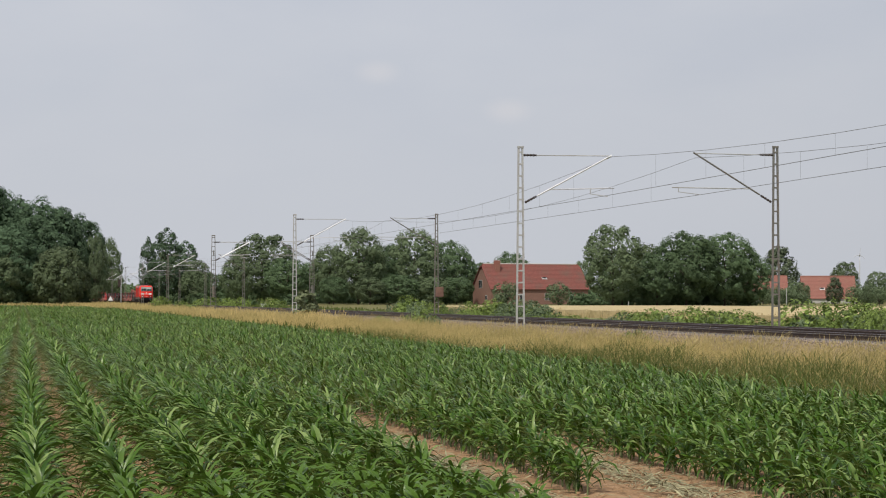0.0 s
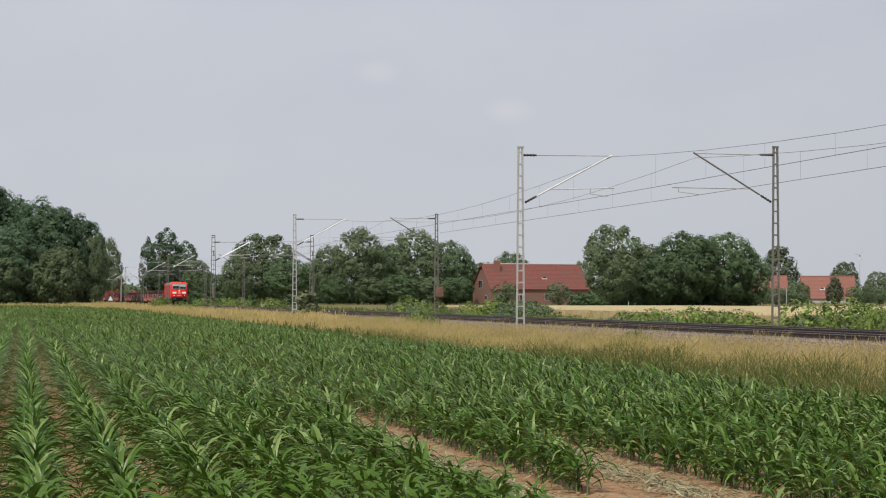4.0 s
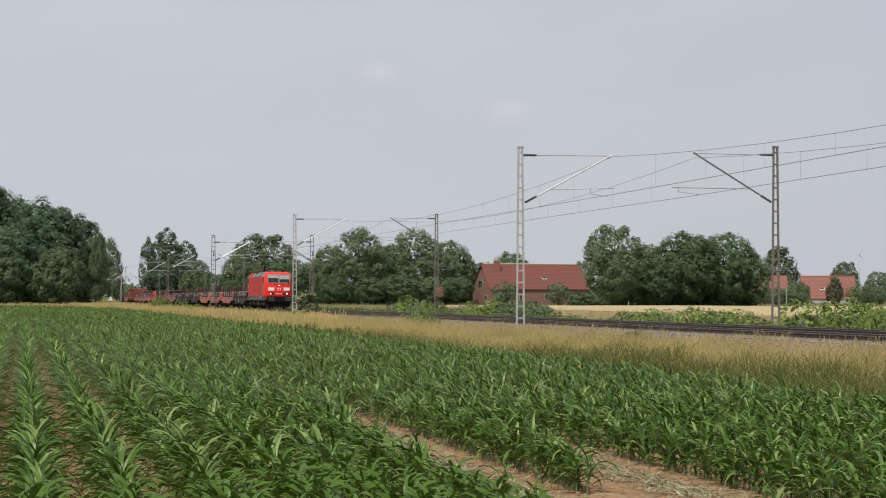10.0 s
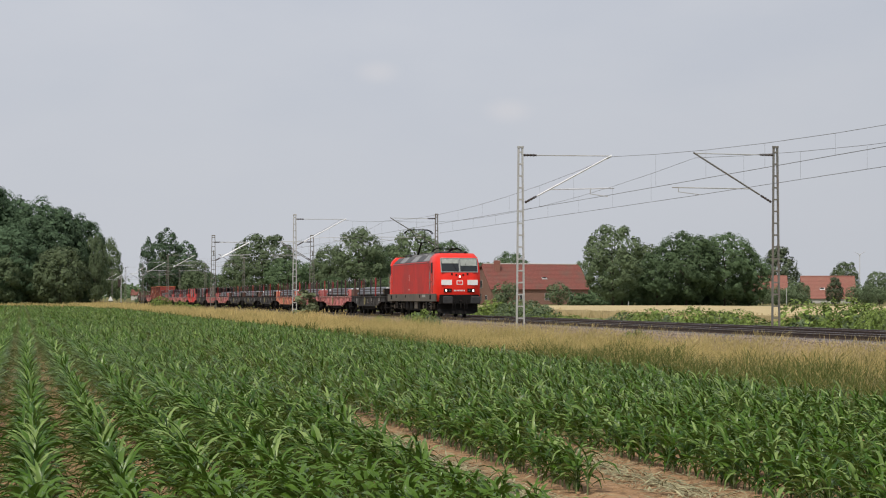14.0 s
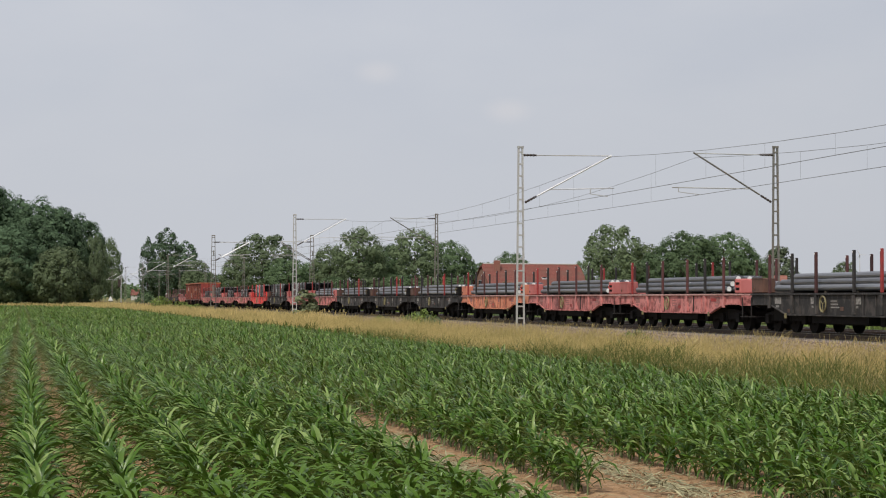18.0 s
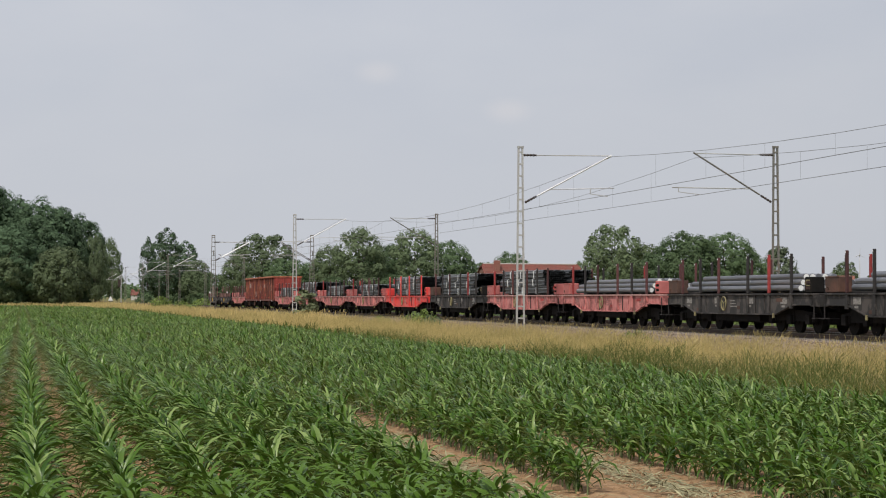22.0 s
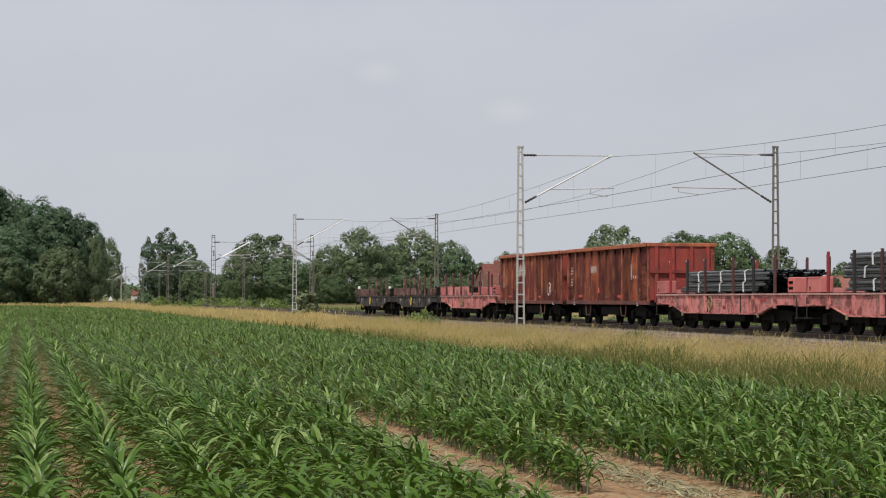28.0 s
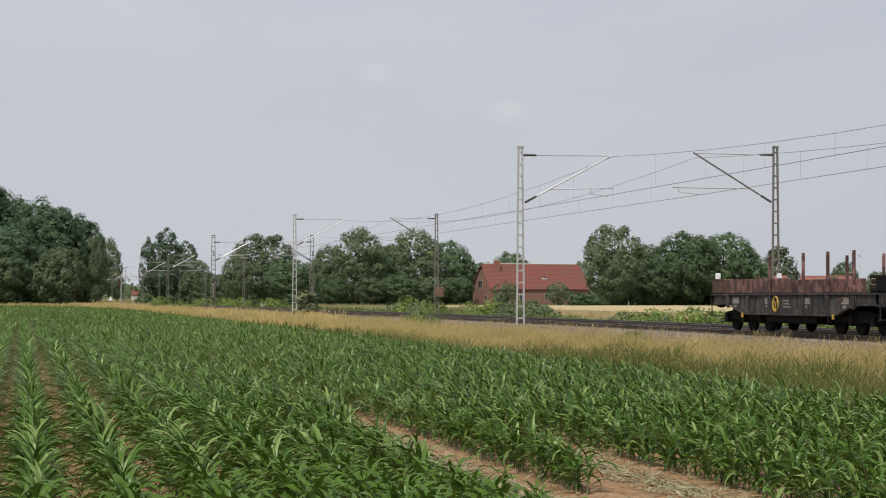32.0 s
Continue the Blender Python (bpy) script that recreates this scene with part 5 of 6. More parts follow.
        for y in (-0.28, 0.28):
            cyl(bm, (xk, y * 0.8, zk), (xh, y * 1.6, zh - 0.12), 0.022, 6)
        cyl(bm, (xk, -0.3, zk), (xk, 0.3, zk), 0.03, 6)
        part("upper_arm", bm, M_BLACK, p)
        bm = B()
        for dx in (-0.2, 0.2):
            P = [Vector((xh + dx, y, zh - z)) for y, z in ((-0.98, 0.28), (-0.85, 0.1), (-0.6, 0), (0.6, 0), (0.85, 0.1), (0.98, 0.28))]
            for a, c in zip(P, P[1:]):
                cyl(bm, a, c, 0.03, 6)
        for y in (-0.5, 0.5):
            cyl(bm, (xh - 0.2, y, zh - 0.05), (xh + 0.2, y, zh - 0.05), 0.015, 5)
        part("contact_strip", bm, M_BLACK, p)

    panto(-4.5, True)
    panto(5.6, False)
    for xc, L in ((-2.4, 1.4), (0.4, 1.9), (2.9, 1.0)):
        bm = B()
        box(bm, xc - L / 2, xc + L / 2, -0.75, 0.75, 3.94, 4.06, 0.03)
        part("roof_box", bm, M_ROOF, t)
    for xc in (-3.6, -1.2, 1.8, 4.0):
        bm = B()
        for k in range(5):
            cyl(bm, (xc, 0.3, 3.95 + k * 0.055), (xc, 0.3, 3.99 + k * 0.055), 0.08 - 0.02 * (k % 2), 8)
        part("roof_insulator", bm, M_INSUL, t)
    bm = B()
    cyl(bm, (-5.0, 0.3, 4.22), (5.2, 0.3, 4.22), 0.02, 5)
    part("roof_busbar", bm, M_WIRE, t)
    bm = B()
    cyl(bm, (HL - 1.9, 0.55, 3.92), (HL - 1.5, 0.55, 4.05), 0.07, 8)
    part("horn", bm, M_BLACK, t)
    return tagged(t, "red electric freight locomotive with lit headlamps hauling the train", "locomotive")


FLAT = 16.23      # a flat wagon over its buffers


def bogie3(t, xb):
    bm = B()
    for s in (-1, 1):
        prism(bm, ((xb - 2.1, 0.4), (xb + 2.1, 0.4), (xb + 2.1, 0.66), (xb + 0.9, 0.78), (xb - 0.9, 0.78), (xb - 2.1, 0.66)), s * 0.98, s * 1.08)
        for a in (-1.7, 0, 1.7):
            box(bm, xb + a - 0.17, xb + a + 0.17, s * 0.98, s * 1.2, 0.3, 0.62, 0.02)
            for dx in (-0.3, 0.3):
                cyl(bm, (xb + a + dx, s * 1.06, 0.38), (xb + a + dx, s * 1.06, 0.62), 0.07, 7)
    box(bm, xb - 0.3, xb + 0.3, -1.1, 1.1, 0.6, 0.95)
    part("bogie", bm, M_BLACK, t)
    for a in (-1.7, 0, 1.7):
        for s in (-1, 1):
            share("wheel", WHEEL_SMALL, t, pose(xb + a, s * 0.76, 0.45))


STAKE_X = (-5.75, -3.65, -1.55, 1.55, 3.65, 5.75)


def flat_wagon(paint, stake, name="flat_wagon", label="", boards=0, lamps=False, ring_paint=None, stakes=STAKE_X):
    t = new(name)
    h = FLAT / 2 - 0.55
    bm = B()
    box(bm, -h, h, -1.46, 1.46, 1.27, 1.33, 0.01)
    part("deck_edge", bm, M_EDGE if paint in (M_PINK, M_ORANGE) else paint, t)
    bm = B()
    box(bm, -h + 0.1, h - 0.1, -1.38, 1.38, 1.33, 1.352)
    part("deck", bm, M_BLACK, t, "dark worn deck boards")
    for s in (-1, 1):
        bm = B()
        out = ((-h, 1.265), (-h, 0.96), (-h + 1.5, 0.96), (-h + 2.0, 0.92), (-h + 3.4, 0.62), (h - 3.4, 0.62), (h - 2.0, 0.92), (h - 1.5, 0.96), (h, 0.96), (h, 1.265))
        prism(bm, out, s * 1.36, s * 1.40)
        part("side_girder", bm, paint, t)
        bm = B()
        lower = [(x, z) for x, z in out[1:-1]]
        for (xa, za), (xc, zc) in zip(lower, lower[1:]):
            v = [bm.verts.new(q) for q in ((xa, s * 1.33, za - 0.025), (xc, s * 1.33, zc - 0.025), (xc, s * 1.44, zc - 0.025), (xa, s * 1.44, za - 0.025), (xa, s * 1.33, za + 0.015), (xc, s * 1.33, zc + 0.015), (xc, s * 1.44, zc + 0.015), (xa, s * 1.44, za + 0.015))]
            for f in ((0, 3, 2, 1), (4, 5, 6, 7), (0, 1, 5, 4), (2, 3, 7, 6), (1, 2, 6, 5), (0, 4, 7, 3)):
                bm.faces.new([v[i] for i in f])
        part("girder_flange", bm, paint, t)
        # welded patches and stiffeners along the girder
        for k, x in enumerate((-5.6, -3.9, -3.0, -1.3, 0.55, 2.3, 3.2, 4.6, 5.9)):
            za = 0.98 if abs(x) > 5.2 else 0.84 if abs(x) > 4 else 0.66
            bm = B()
            if k % 3 == 1:
                w = 0.14 + 0.05 * (k % 4)
                box(bm, x - w, x + w, s * 1.4005, s * 1.412, za + 0.03 * k, za + 0.12 + 0.03 * k)
                part("patch_plate", bm, M_STAKER if paint is not M_SOOT else M_RUSTBOX, t)
            else:
                box(bm, x - 0.022, x + 0.022, s * 1.4, s * 1.43, za, 1.265)
                part("stiffener", bm, M_DARKST if k % 2 else paint, t)
        for k, x in enumerate(STAKE_X):
            z0 = 0.64 if abs(x) < 4.4 else 0.8
            bm = B()
            box(bm, x - 0.11, x + 0.11, s * 1.40, s * 1.455, z0 + 0.03, 1.265)
            part("stake_pocket", bm, paint, t)
            if x not in stakes:
                continue
            bm = B()
            box(bm, x - 0.06, x + 0.06, s * 1.37, s * 1.455, 1.335, 2.66, 0.015)
            q = (k * 5 + (2 if s > 0 else 0) + (1 if paint is M_SOOT else 0)) % 7
            st = part("stake", bm, stake if boards else M_DARKST if q in (2, 5, 6) else M_STAKER if q in (0,) else stake, t)
            bm = B()
            cyl(bm, (x - 0.02, s * 1.36, 2.6), (x - 0.02, s * 1.463, 2.6), 0.028, 8)
            part("stake_eye", bm, M_WHITE, st)
        for k, x in enumerate((-5.0, -1.75, 0.0, 1.75, 5.0)):
            bm = B()
            if k == 2:
                for q in range(3):
                    box(bm, x - 0.35, x + 0.35 - 0.1 * q, s * 1.401, s * 1.404, 0.86 + q * 0.1, 0.9 + q * 0.1)
            else:
                box(bm, x - 0.3, x + 0.3, s * 1.401, s * 1.404, 0.98, 1.2)
                box(bm, x - 0.2, x + 0.1, s * 1.401, s * 1.404, 0.86, 0.93)
            part("lettering", bm, M_LETTER if paint is M_SOOT else M_SMUDGE, t)
        bm = B()
        ring(bm, (-0.85 if s < 0 else 0.85, s * 1.47, 0.98), (0, 1, 0), 0.25, 0.028, 18, 5)
        for a in (0.5, 2.6, 4.7):
            cyl(bm, (-0.85 if s < 0 else 0.85, s * 1.47, 0.98), ((-0.85 if s < 0 else 0.85) + 0.25 * math.cos(a), s * 1.47, 0.98 + 0.25 * math.sin(a)), 0.016, 5)
        part("brake_wheel", bm, ring_paint or M_PALEY, t, "round hand brake wheel")
        for x in (-h + 3.4, h - 3.4):
            bm = B()
            cyl(bm, (x, s * 1.45, 0.5), (x, s * 1.45, 0.66), 0.045, 7)
            part("brake_lever", bm, M_PALEY if ring_paint is None else M_YELLOW, t)
    for e in (-1, 1):
        x = e * h
        bm = B()
        box(bm, min(x, x - e * 0.16), max(x, x - e * 0.16), -1.4, 1.4, 0.9, 1.27)
        part("headstock", bm, paint, t)
        buffers(t, e * FLAT / 2, e)
        # low end walls folded down on the deck ends
        deep = 0.62 if e > 0 else 1.15
        bx = {M_SOOT: M_BLACK if e > 0 else M_RUSTBOX, M_PINK: M_PINKBOX, M_ORANGE: M_ORBOX}.get(paint, paint)
        for s in (-1, 1):
            bm = B()
            box(bm, min(x - e * 0.04, x - e * deep), max(x - e * 0.04, x - e * deep), min(s * 0.95, s * 1.42), max(s * 0.95, s * 1.42), 1.35, 1.87, 0.03)
            eb = part("end_stanchion", bm, bx, t)
            if e > 0:
                # recessed slots drawn as flat bars, their shade as black on coloured boxes
                for q in range(2):
                    bm = B()
                    box(bm, x - 0.5, x - 0.12, s * 1.415, s * 1.424, 1.46 + 0.19 * q, 1.55 + 0.19 * q)
                    part("slot", bm, M_BLACK if paint is not M_SOOT else M_RUSTBOX, eb)
                bm = B()
                tube(bm, [Vector((x - 0.1, s * 1.45, 1.76)), Vector((x - 0.36, s * 1.47, 1.75)), Vector((x - 0.44, s * 1.48, 1.67)), Vector((x - 0.36, s * 1.47, 1.59)), Vector((x - 0.1, s * 1.45, 1.58))], 0.018, 5)
                part("release_yoke", bm, M_BRIGHT if paint is not M_SOOT else M_PALEY, eb, "bent steel handle")
            else:
                bm = B()
                box(bm, x + 0.04, x + deep, s * 1.405, s * 1.432, 1.83, 1.868)
                part("stanchion_lip", bm, bx, eb)
                bm = B()
                ring(bm, (x + 0.3, s * 1.43, 1.5), (0, 1, 0), 0.05, 0.014, 8, 4)
                part("lashing_ring", bm, M_RUSTBOX, eb)
        bm = B()
        box(bm, min(x - e * 0.1, x - e * 0.2), max(x - e * 0.1, x - e * 0.2), -0.95, 0.95, 1.35, 1.52)
        part("end_wall", bm, paint, t)
        bm = B()
        box(bm, min(x, x + e * 0.25), max(x, x + e * 0.25), -1.42, -0.9, 0.5, 0.53)
        cyl(bm, (x + e * 0.1, -1.38, 0.5), (x + e * 0.1, -1.38, 1.2), 0.02, 5)
        part("shunter_step", bm, M_DARKST, t)
        bogie3(t, e * 4.9)
        bm = B()
        cyl(bm, (x, 0, 1.04), (x + e * 0.5, 0, 1.0), 0.05, 6)
        part("coupling", bm, M_BLACK, t)
    bm = B()
    box(bm, -h + 0.2, h - 0.2, -0.35, 0.35, 0.72, 1.26)
    # the two low black boxes are added to darken the space under the deck
    box(bm, -2.3, 2.3, -1.25, 1.25, 0.36, 0.62)
    box(bm, -7.2, 7.2, -0.66, 0.66, 0.3, 0.72)
    part("underframe", bm, M_BLACK, t)
    if boards:
        for k in range(boards):
            for s in (-1, 1):
                bm = B()
                x = -h + 0.3 + k * 1.9
                box(bm, x, x + 1.8, s * 1.30, s * 1.35, 1.355, 1.85, 0.01)
                part("side_board", bm, paint if paint is not M_SOOT else M_BROWN, t)
    if lamps:
        for y in (-1.2, 1.2):
            bm = B()
            box(bm, -h + 0.02, -h + 0.1, y - 0.09, y + 0.09, 1.88, 2.1, 0.01)
            part("tail_disc", bm, M_WHITE, t, "white end-of-train marker")
    return tagged(t, label, "flat wagon", "flat wagons of the train")


M_GLETTER = mat("gondola_lettering", (0.55, 0.46, 0.42), (0.36, 0.2, 0.16), 0.8, scale=6, bump=0)


def gondola(L, label, front=False):
    t = new("gondola_wagon")
    h = L / 2 - 0.55
    for s in (-1, 1):
        bm = B()
        box(bm, -h, h, s * 1.33, s * 1.36, 1.0, 3.29)
        wall = part("side_wall", bm, M_GOND, t, "rust-stained red-brown ribbed side")
        at = [-h + 0.12 + k * (2 * h - 0.24) / 10 for k in range(11)]
        for k, x in enumerate(at):
            bm = B()
            w = 0.06 if k % 3 else 0.09
            prism(bm, ((x - w, 1.0), (x + w, 1.0), (x + w, 3.29), (x - w, 3.29)), s * 1.38, s * (1.45 if k % 3 == 0 else 1.43))
            part("rib", bm, M_GONDRIB, wall)
            if k < 10:
                bm = B()
                x2 = at[k + 1]
                # pressed plate, a little bulged between its ribs
                v = [bm.verts.new((x + (x2 - x) * u, s * (1.375 + 0.035 * math.sin(math.pi * u) * math.sin(math.pi * w2)), 1.02 + 2.26 * w2)) for w2 in (0, 0.25, 0.5, 0.75, 1) for u in (0, 0.25, 0.5, 0.75, 1)]
                for a in range(4):
                    for c in range(4):
                        bm.faces.new((v[a * 5 + c], v[a * 5 + c + 1], v[a * 5 + c + 6], v[a * 5 + c + 5]))
                bmesh.ops.solidify(bm, geom=bm.faces[:], thickness=0.008)
                part("panel", bm, (M_GOND, M_GONDOR, M_GOND, M_GONDOR, M_GOND)[(k * 3 + (2 if front else 0)) % 5], wall)
        bm = B()
        box(bm, -h - 0.03, h + 0.03, s * 1.30, s * 1.5, 3.29, 3.45, 0.02)
        part("top_rim", bm, M_GONDRIM, t, "orange-brown top rim")
        bm = B()
        box(bm, -h, h, s * 1.36, s * 1.49, 0.9, 1.06, 0.01)
        part("bottom_sill", bm, M_GONDSILL, t)
        # bright red plates low on the side, and pale scraped patches
        for xp, zp, wp, hp in ((-4.4, 1.22, 0.5, 0.1), (-1.3, 1.4, 0.34, 0.22), (1.9, 1.2, 0.55, 0.1), (4.9, 1.42, 0.3, 0.16)):
            bm = B()
            box(bm, xp, xp + wp, s * 1.408, s * 1.418, zp, zp + hp, 0.004)
            part("red_plate", bm, M_BRIGHT, wall)
        for k in range(5):
            xp, zp = -h + 0.9 + k * 2.5 + (k * 7 % 5) * 0.12, 1.1 + (k * 5 % 7) * 0.03
            bm = B()
            prism(bm, ((xp, zp), (xp + 0.2, zp - 0.02), (xp + 0.34, zp + 0.03), (xp + 0.3, zp + 0.07), (xp + 0.14, zp + 0.1), (xp + 0.04, zp + 0.06)), s * 1.404, s * 1.409)
            part("scraped_patch", bm, M_SMUDGE, wall)
        # white marks: a column of small lines, one large word and a patch
        bm = B()
        for q in range(7):
            if q != 3:
                box(bm, -s * -1 * (h - 0.75) - 0.2, -s * -1 * (h - 0.75) + 0.1 + 0.04 * (q % 3), s * 1.402, s * 1.406, 1.75 + q * 0.13, 1.82 + q * 0.13)
        part("small_lettering", bm, M_GLETTER, t)
        x0, n, hg = (-2.6, 4, 0.36) if front else (-2.9, 7, 0.6)
        for q in range(n):
            bm = B()
            x = x0 + q * 0.3
            box(bm, x, x + 0.22, s * 1.402, s * 1.408, 2.3, 2.3 + hg * (0.85 if q % 3 else 1.0))
            part("letter_bar", bm, M_GLETTER, t)
        bm = B()
        if front:
            box(bm, 3.72, 4.0, s * 1.402, s * 1.406, 1.95, 2.6)
            box(bm, 4.15, 4.6, s * 1.402, s * 1.406, 2.0, 2.12)
        else:
            ring(bm, (4.0, s * 1.404, 1.62), (0, 1, 0), 0.3, 0.035, 18, 4)
            box(bm, 3.9, 4.1, s * 1.402, s * 1.406, 1.45, 1.75)
        part("faded_mark", bm, M_GLETTER, t)
        for e in (-1, 1):
            xs = e * (h - 3.6)
            bm = B()
            cyl(bm, (xs - 0.45, s * 1.42, 0.95), (xs - 0.3, s * 1.42, 0.42), 0.03, 6)
            cyl(bm, (xs + 0.45, s * 1.42, 0.95), (xs + 0.3, s * 1.42, 0.42), 0.03, 6)
            cyl(bm, (xs - 0.32, s * 1.42, 0.42), (xs + 0.32, s * 1.42, 0.42), 0.03, 6)
            part("step_bracket", bm, M_RUSTBOX, t)
            bm = B()
            cyl(bm, (e * (h - 1.4), s * 1.46, 0.86), (e * (h - 1.4), s * 1.46, 1.0), 0.04, 6)
            part("lashing_hook", bm, M_WHITE, t)
            for q in range(4):
                bm = B()
                box(bm, e * (h - 0.5) - 0.22, e * (h - 0.5) + 0.22, s * 1.46, s * 1.49, 1.35 + q * 0.45, 1.38 + q * 0.45)
                part("ladder_rung", bm, M_GONDIN, t)
    for e in (-1, 1):
        x = e * h
        bm = B()
        box(bm, min(x, x - e * 0.06), max(x, x - e * 0.06), -1.34, 1.34, 1.0, 3.29)
        end = part("end_wall", bm, M_GONDIN, t, "red end wall with upright ribs")
        for y in (-1.1, -0.4, 0.4, 1.1):
            bm = B()
            box(bm, min(x, x + e * 0.1), max(x, x + e * 0.1), y - 0.07, y + 0.07, 1.0, 3.29)
            part("end_rib", bm, M_GONDIN, end)
        bm = B()
        box(bm, min(x, x + e * 0.12), max(x, x + e * 0.12), -1.36, 1.36, 2.2, 2.32)
        part("end_rail", bm, M_GONDIN, end)
        bm = B()
        box(bm, min(x - e * 0.1, x + e * 0.06), max(x - e * 0.1, x + e * 0.06), -1.5, 1.5, 3.29, 3.445, 0.02)
        part("end_rim", bm, M_GONDRIM, t)
        bm = B()
        box(bm, min(x, x - e * 0.2), max(x, x - e * 0.2), -1.35, 1.35, 0.86, 1.1)
        part("headstock", bm, M_BLACK, t)
        buffers(t, e * L / 2, e)
        xb = e * (h - 2.2)
        bm = B()
        for s in (-1, 1):
            prism(bm, ((xb - 1.4, 0.42), (xb + 1.4, 0.42), (xb + 1.4, 0.62), (xb + 0.5, 0.82), (xb - 0.5, 0.82), (xb - 1.4, 0.62)), s * 0.96, s * 1.08)
            for a in (-0.9, 0.9):
                box(bm, xb + a - 0.18, xb + a + 0.18, s * 0.96, s * 1.2, 0.3, 0.62, 0.02)
        box(bm, xb - 0.3, xb + 0.3, -1.1, 1.1, 0.6, 0.98)
        part("bogie", bm, M_BLACK, t)
        for a in (-0.9, 0.9):
            for s in (-1, 1):
                share("wheel", WHEEL_SMALL, t, pose(xb + a, s * 0.76, 0.45))
    bm = B()
    box(bm, -h, h, -1.34, 1.34, 0.98, 1.06)
    part("floor_plate", bm, M_BLACK, t)
    bm = B()
    box(bm, -h, h, -0.4, 0.4, 0.6, 0.98)
    box(bm, -1.4, 1.4, -1.2, 1.2, 0.45, 0.8)
    part("underframe", bm, M_BLACK, t)
    return tagged(t, label, "gondola wagon", "gondola wagons of the train")


def bar_stack(seed, length=11.6):
    """Thick round steel bars in staggered layers, with white paper tags on their ends."""
    g = random.Random(seed)
    t = new("steel_bar_stack")
    bm = B()
    cyl(bm, (-0.5, 0, 0), (0.5, 0, 0), 0.108, 12)
    unit = part("bar", bm, M_BAR, t, smooth=False)
    unit_me = unit.data
    bpy.data.objects.remove(unit)
    bm = B()
    cyl(bm, (0, 0, 0), (0.012, 0, 0), 0.095, 10)
    tag_ob = part("end_tag", bm, M_WHITE, t)
    tag_me = tag_ob.data
    bpy.data.objects.remove(tag_ob)
    for layer, count in enumerate((11, 10, g.choice((5, 6, 7)))):
        for k in range(count):
            y = (k - (count - 1) / 2) * 0.232 + (0.116 if layer == 2 else 0)
            if layer == 2:
                y = -1.16 + 0.116 * 2 + k * 0.232 + g.choice((0, 0.464)) * 0
            z = 1.40 + 0.11 + layer * 0.19
            L = length - 0.5 * layer + g.uniform(-0.3, 0.3)
            x = g.uniform(-0.25, 0.25) + (0.6 if layer == 2 else 0)
            ob = share("bar", unit_me, t, pose(x, y, z) @ Matrix.Diagonal((L, 1, 1, 1)))
            if g.random() < 0.5 and layer < 3:
                tg = share("end_tag", tag_me, t, pose(x + L / 2 + 0.001, y, z))
    for x in (-4.0, -1.2, 1.4, 4.2):
        bm = B()
        box(bm, x - 0.06, x + 0.06, -1.25, 1.25, 1.352, 1.40)
        part("bearer", bm, M_BARK, t, "wooden bearer")
    return tagged(t, "stack of thick grey round steel bars lying between stakes", "steel bars", "steel loads on the wagons")


def pipe_bundles(seed, tiers=3, length=9.0, ragged=0.15):
    """Bundles of thin black pipes tied with white straps, two side by side in tiers."""
    g = random.Random(seed)
    t = new("pipe_bundle_stack")
    for tier in range(tiers):
        for side in (-1, 1):
            if tier == tiers - 1 and tiers == 3 and side == 1 and g.random() < 0.2:
                continue
            bm = B()
            L = length * g.uniform(0.9, 1.08)
            x0 = g.uniform(-0.5, 0.5)
            zb = 1.40 + tier * 0.40
            xs = []
            for row in range(4):
                n = 10 - (row % 2)
                for k in range(n):
                    y = side * 0.64 + (k - (n - 1) / 2) * 0.118
                    z = zb + 0.055 + row * 0.094 + g.uniform(-0.008, 0.008)
                    d = g.uniform(-ragged, ragged)
                    tilt = g.uniform(-0.02, 0.02)
                    cyl(bm, (x0 - L / 2 + d, y, z), (x0 + L / 2 + d, y + tilt, z), 0.054, 7, cap=False)
            bd = tagged(part("pipe_bundle", bm, M_PIPE, t, "bundle of thin black steel pipes"), kind="stuff")
            for xs in (-0.3, -0.02, 0.3):
                bm = B()
                x = x0 + L * xs + g.uniform(-0.2, 0.2)
                o = ((side * 0.64 - 0.62, zb - 0.004), (side * 0.64 + 0.62, zb - 0.004), (side * 0.64 + 0.62, zb + 0.33), (side * 0.64 + 0.5, zb + 0.40), (side * 0.64 - 0.5, zb + 0.40), (side * 0.64 - 0.62, zb + 0.33))
                lean = g.uniform(-0.12, 0.12)
                turns = []
                for q, (ya, za) in enumerate(o):
                    mx, mz = side * 0.64, zb + 0.2
                    shift = x + lean * (za - zb) / 0.4 + (0.05 if q in (3, 4) else 0)
                    turns.append([bm.verts.new((shift + dx, mx + (ya - mx) * k, mz + (za - mz) * k)) for dx, k in ((-0.04, 0.99), (0.04, 0.99), (0.04, 1.03), (-0.04, 1.03))])
                for P0, P1 in zip(turns, turns[1:] + turns[:1]):
                    for k in range(4):
                        bm.faces.new((P0[k], P0[(k + 1) % 4], P1[(k + 1) % 4], P1[k]))
                part("strap", bm, M_STRAP, bd, "white binding strap")
    for x in (-3.2, 0, 3.2):
        bm = B()
        box(bm, x - 0.06, x + 0.06, -1.25, 1.25, 1.352, 1.40)
        part("bearer", bm, M_BARK, t)
    return tagged(t, "tied bundles of thin black steel pipes stacked between stakes", "steel pipes", "steel loads on the wagons")


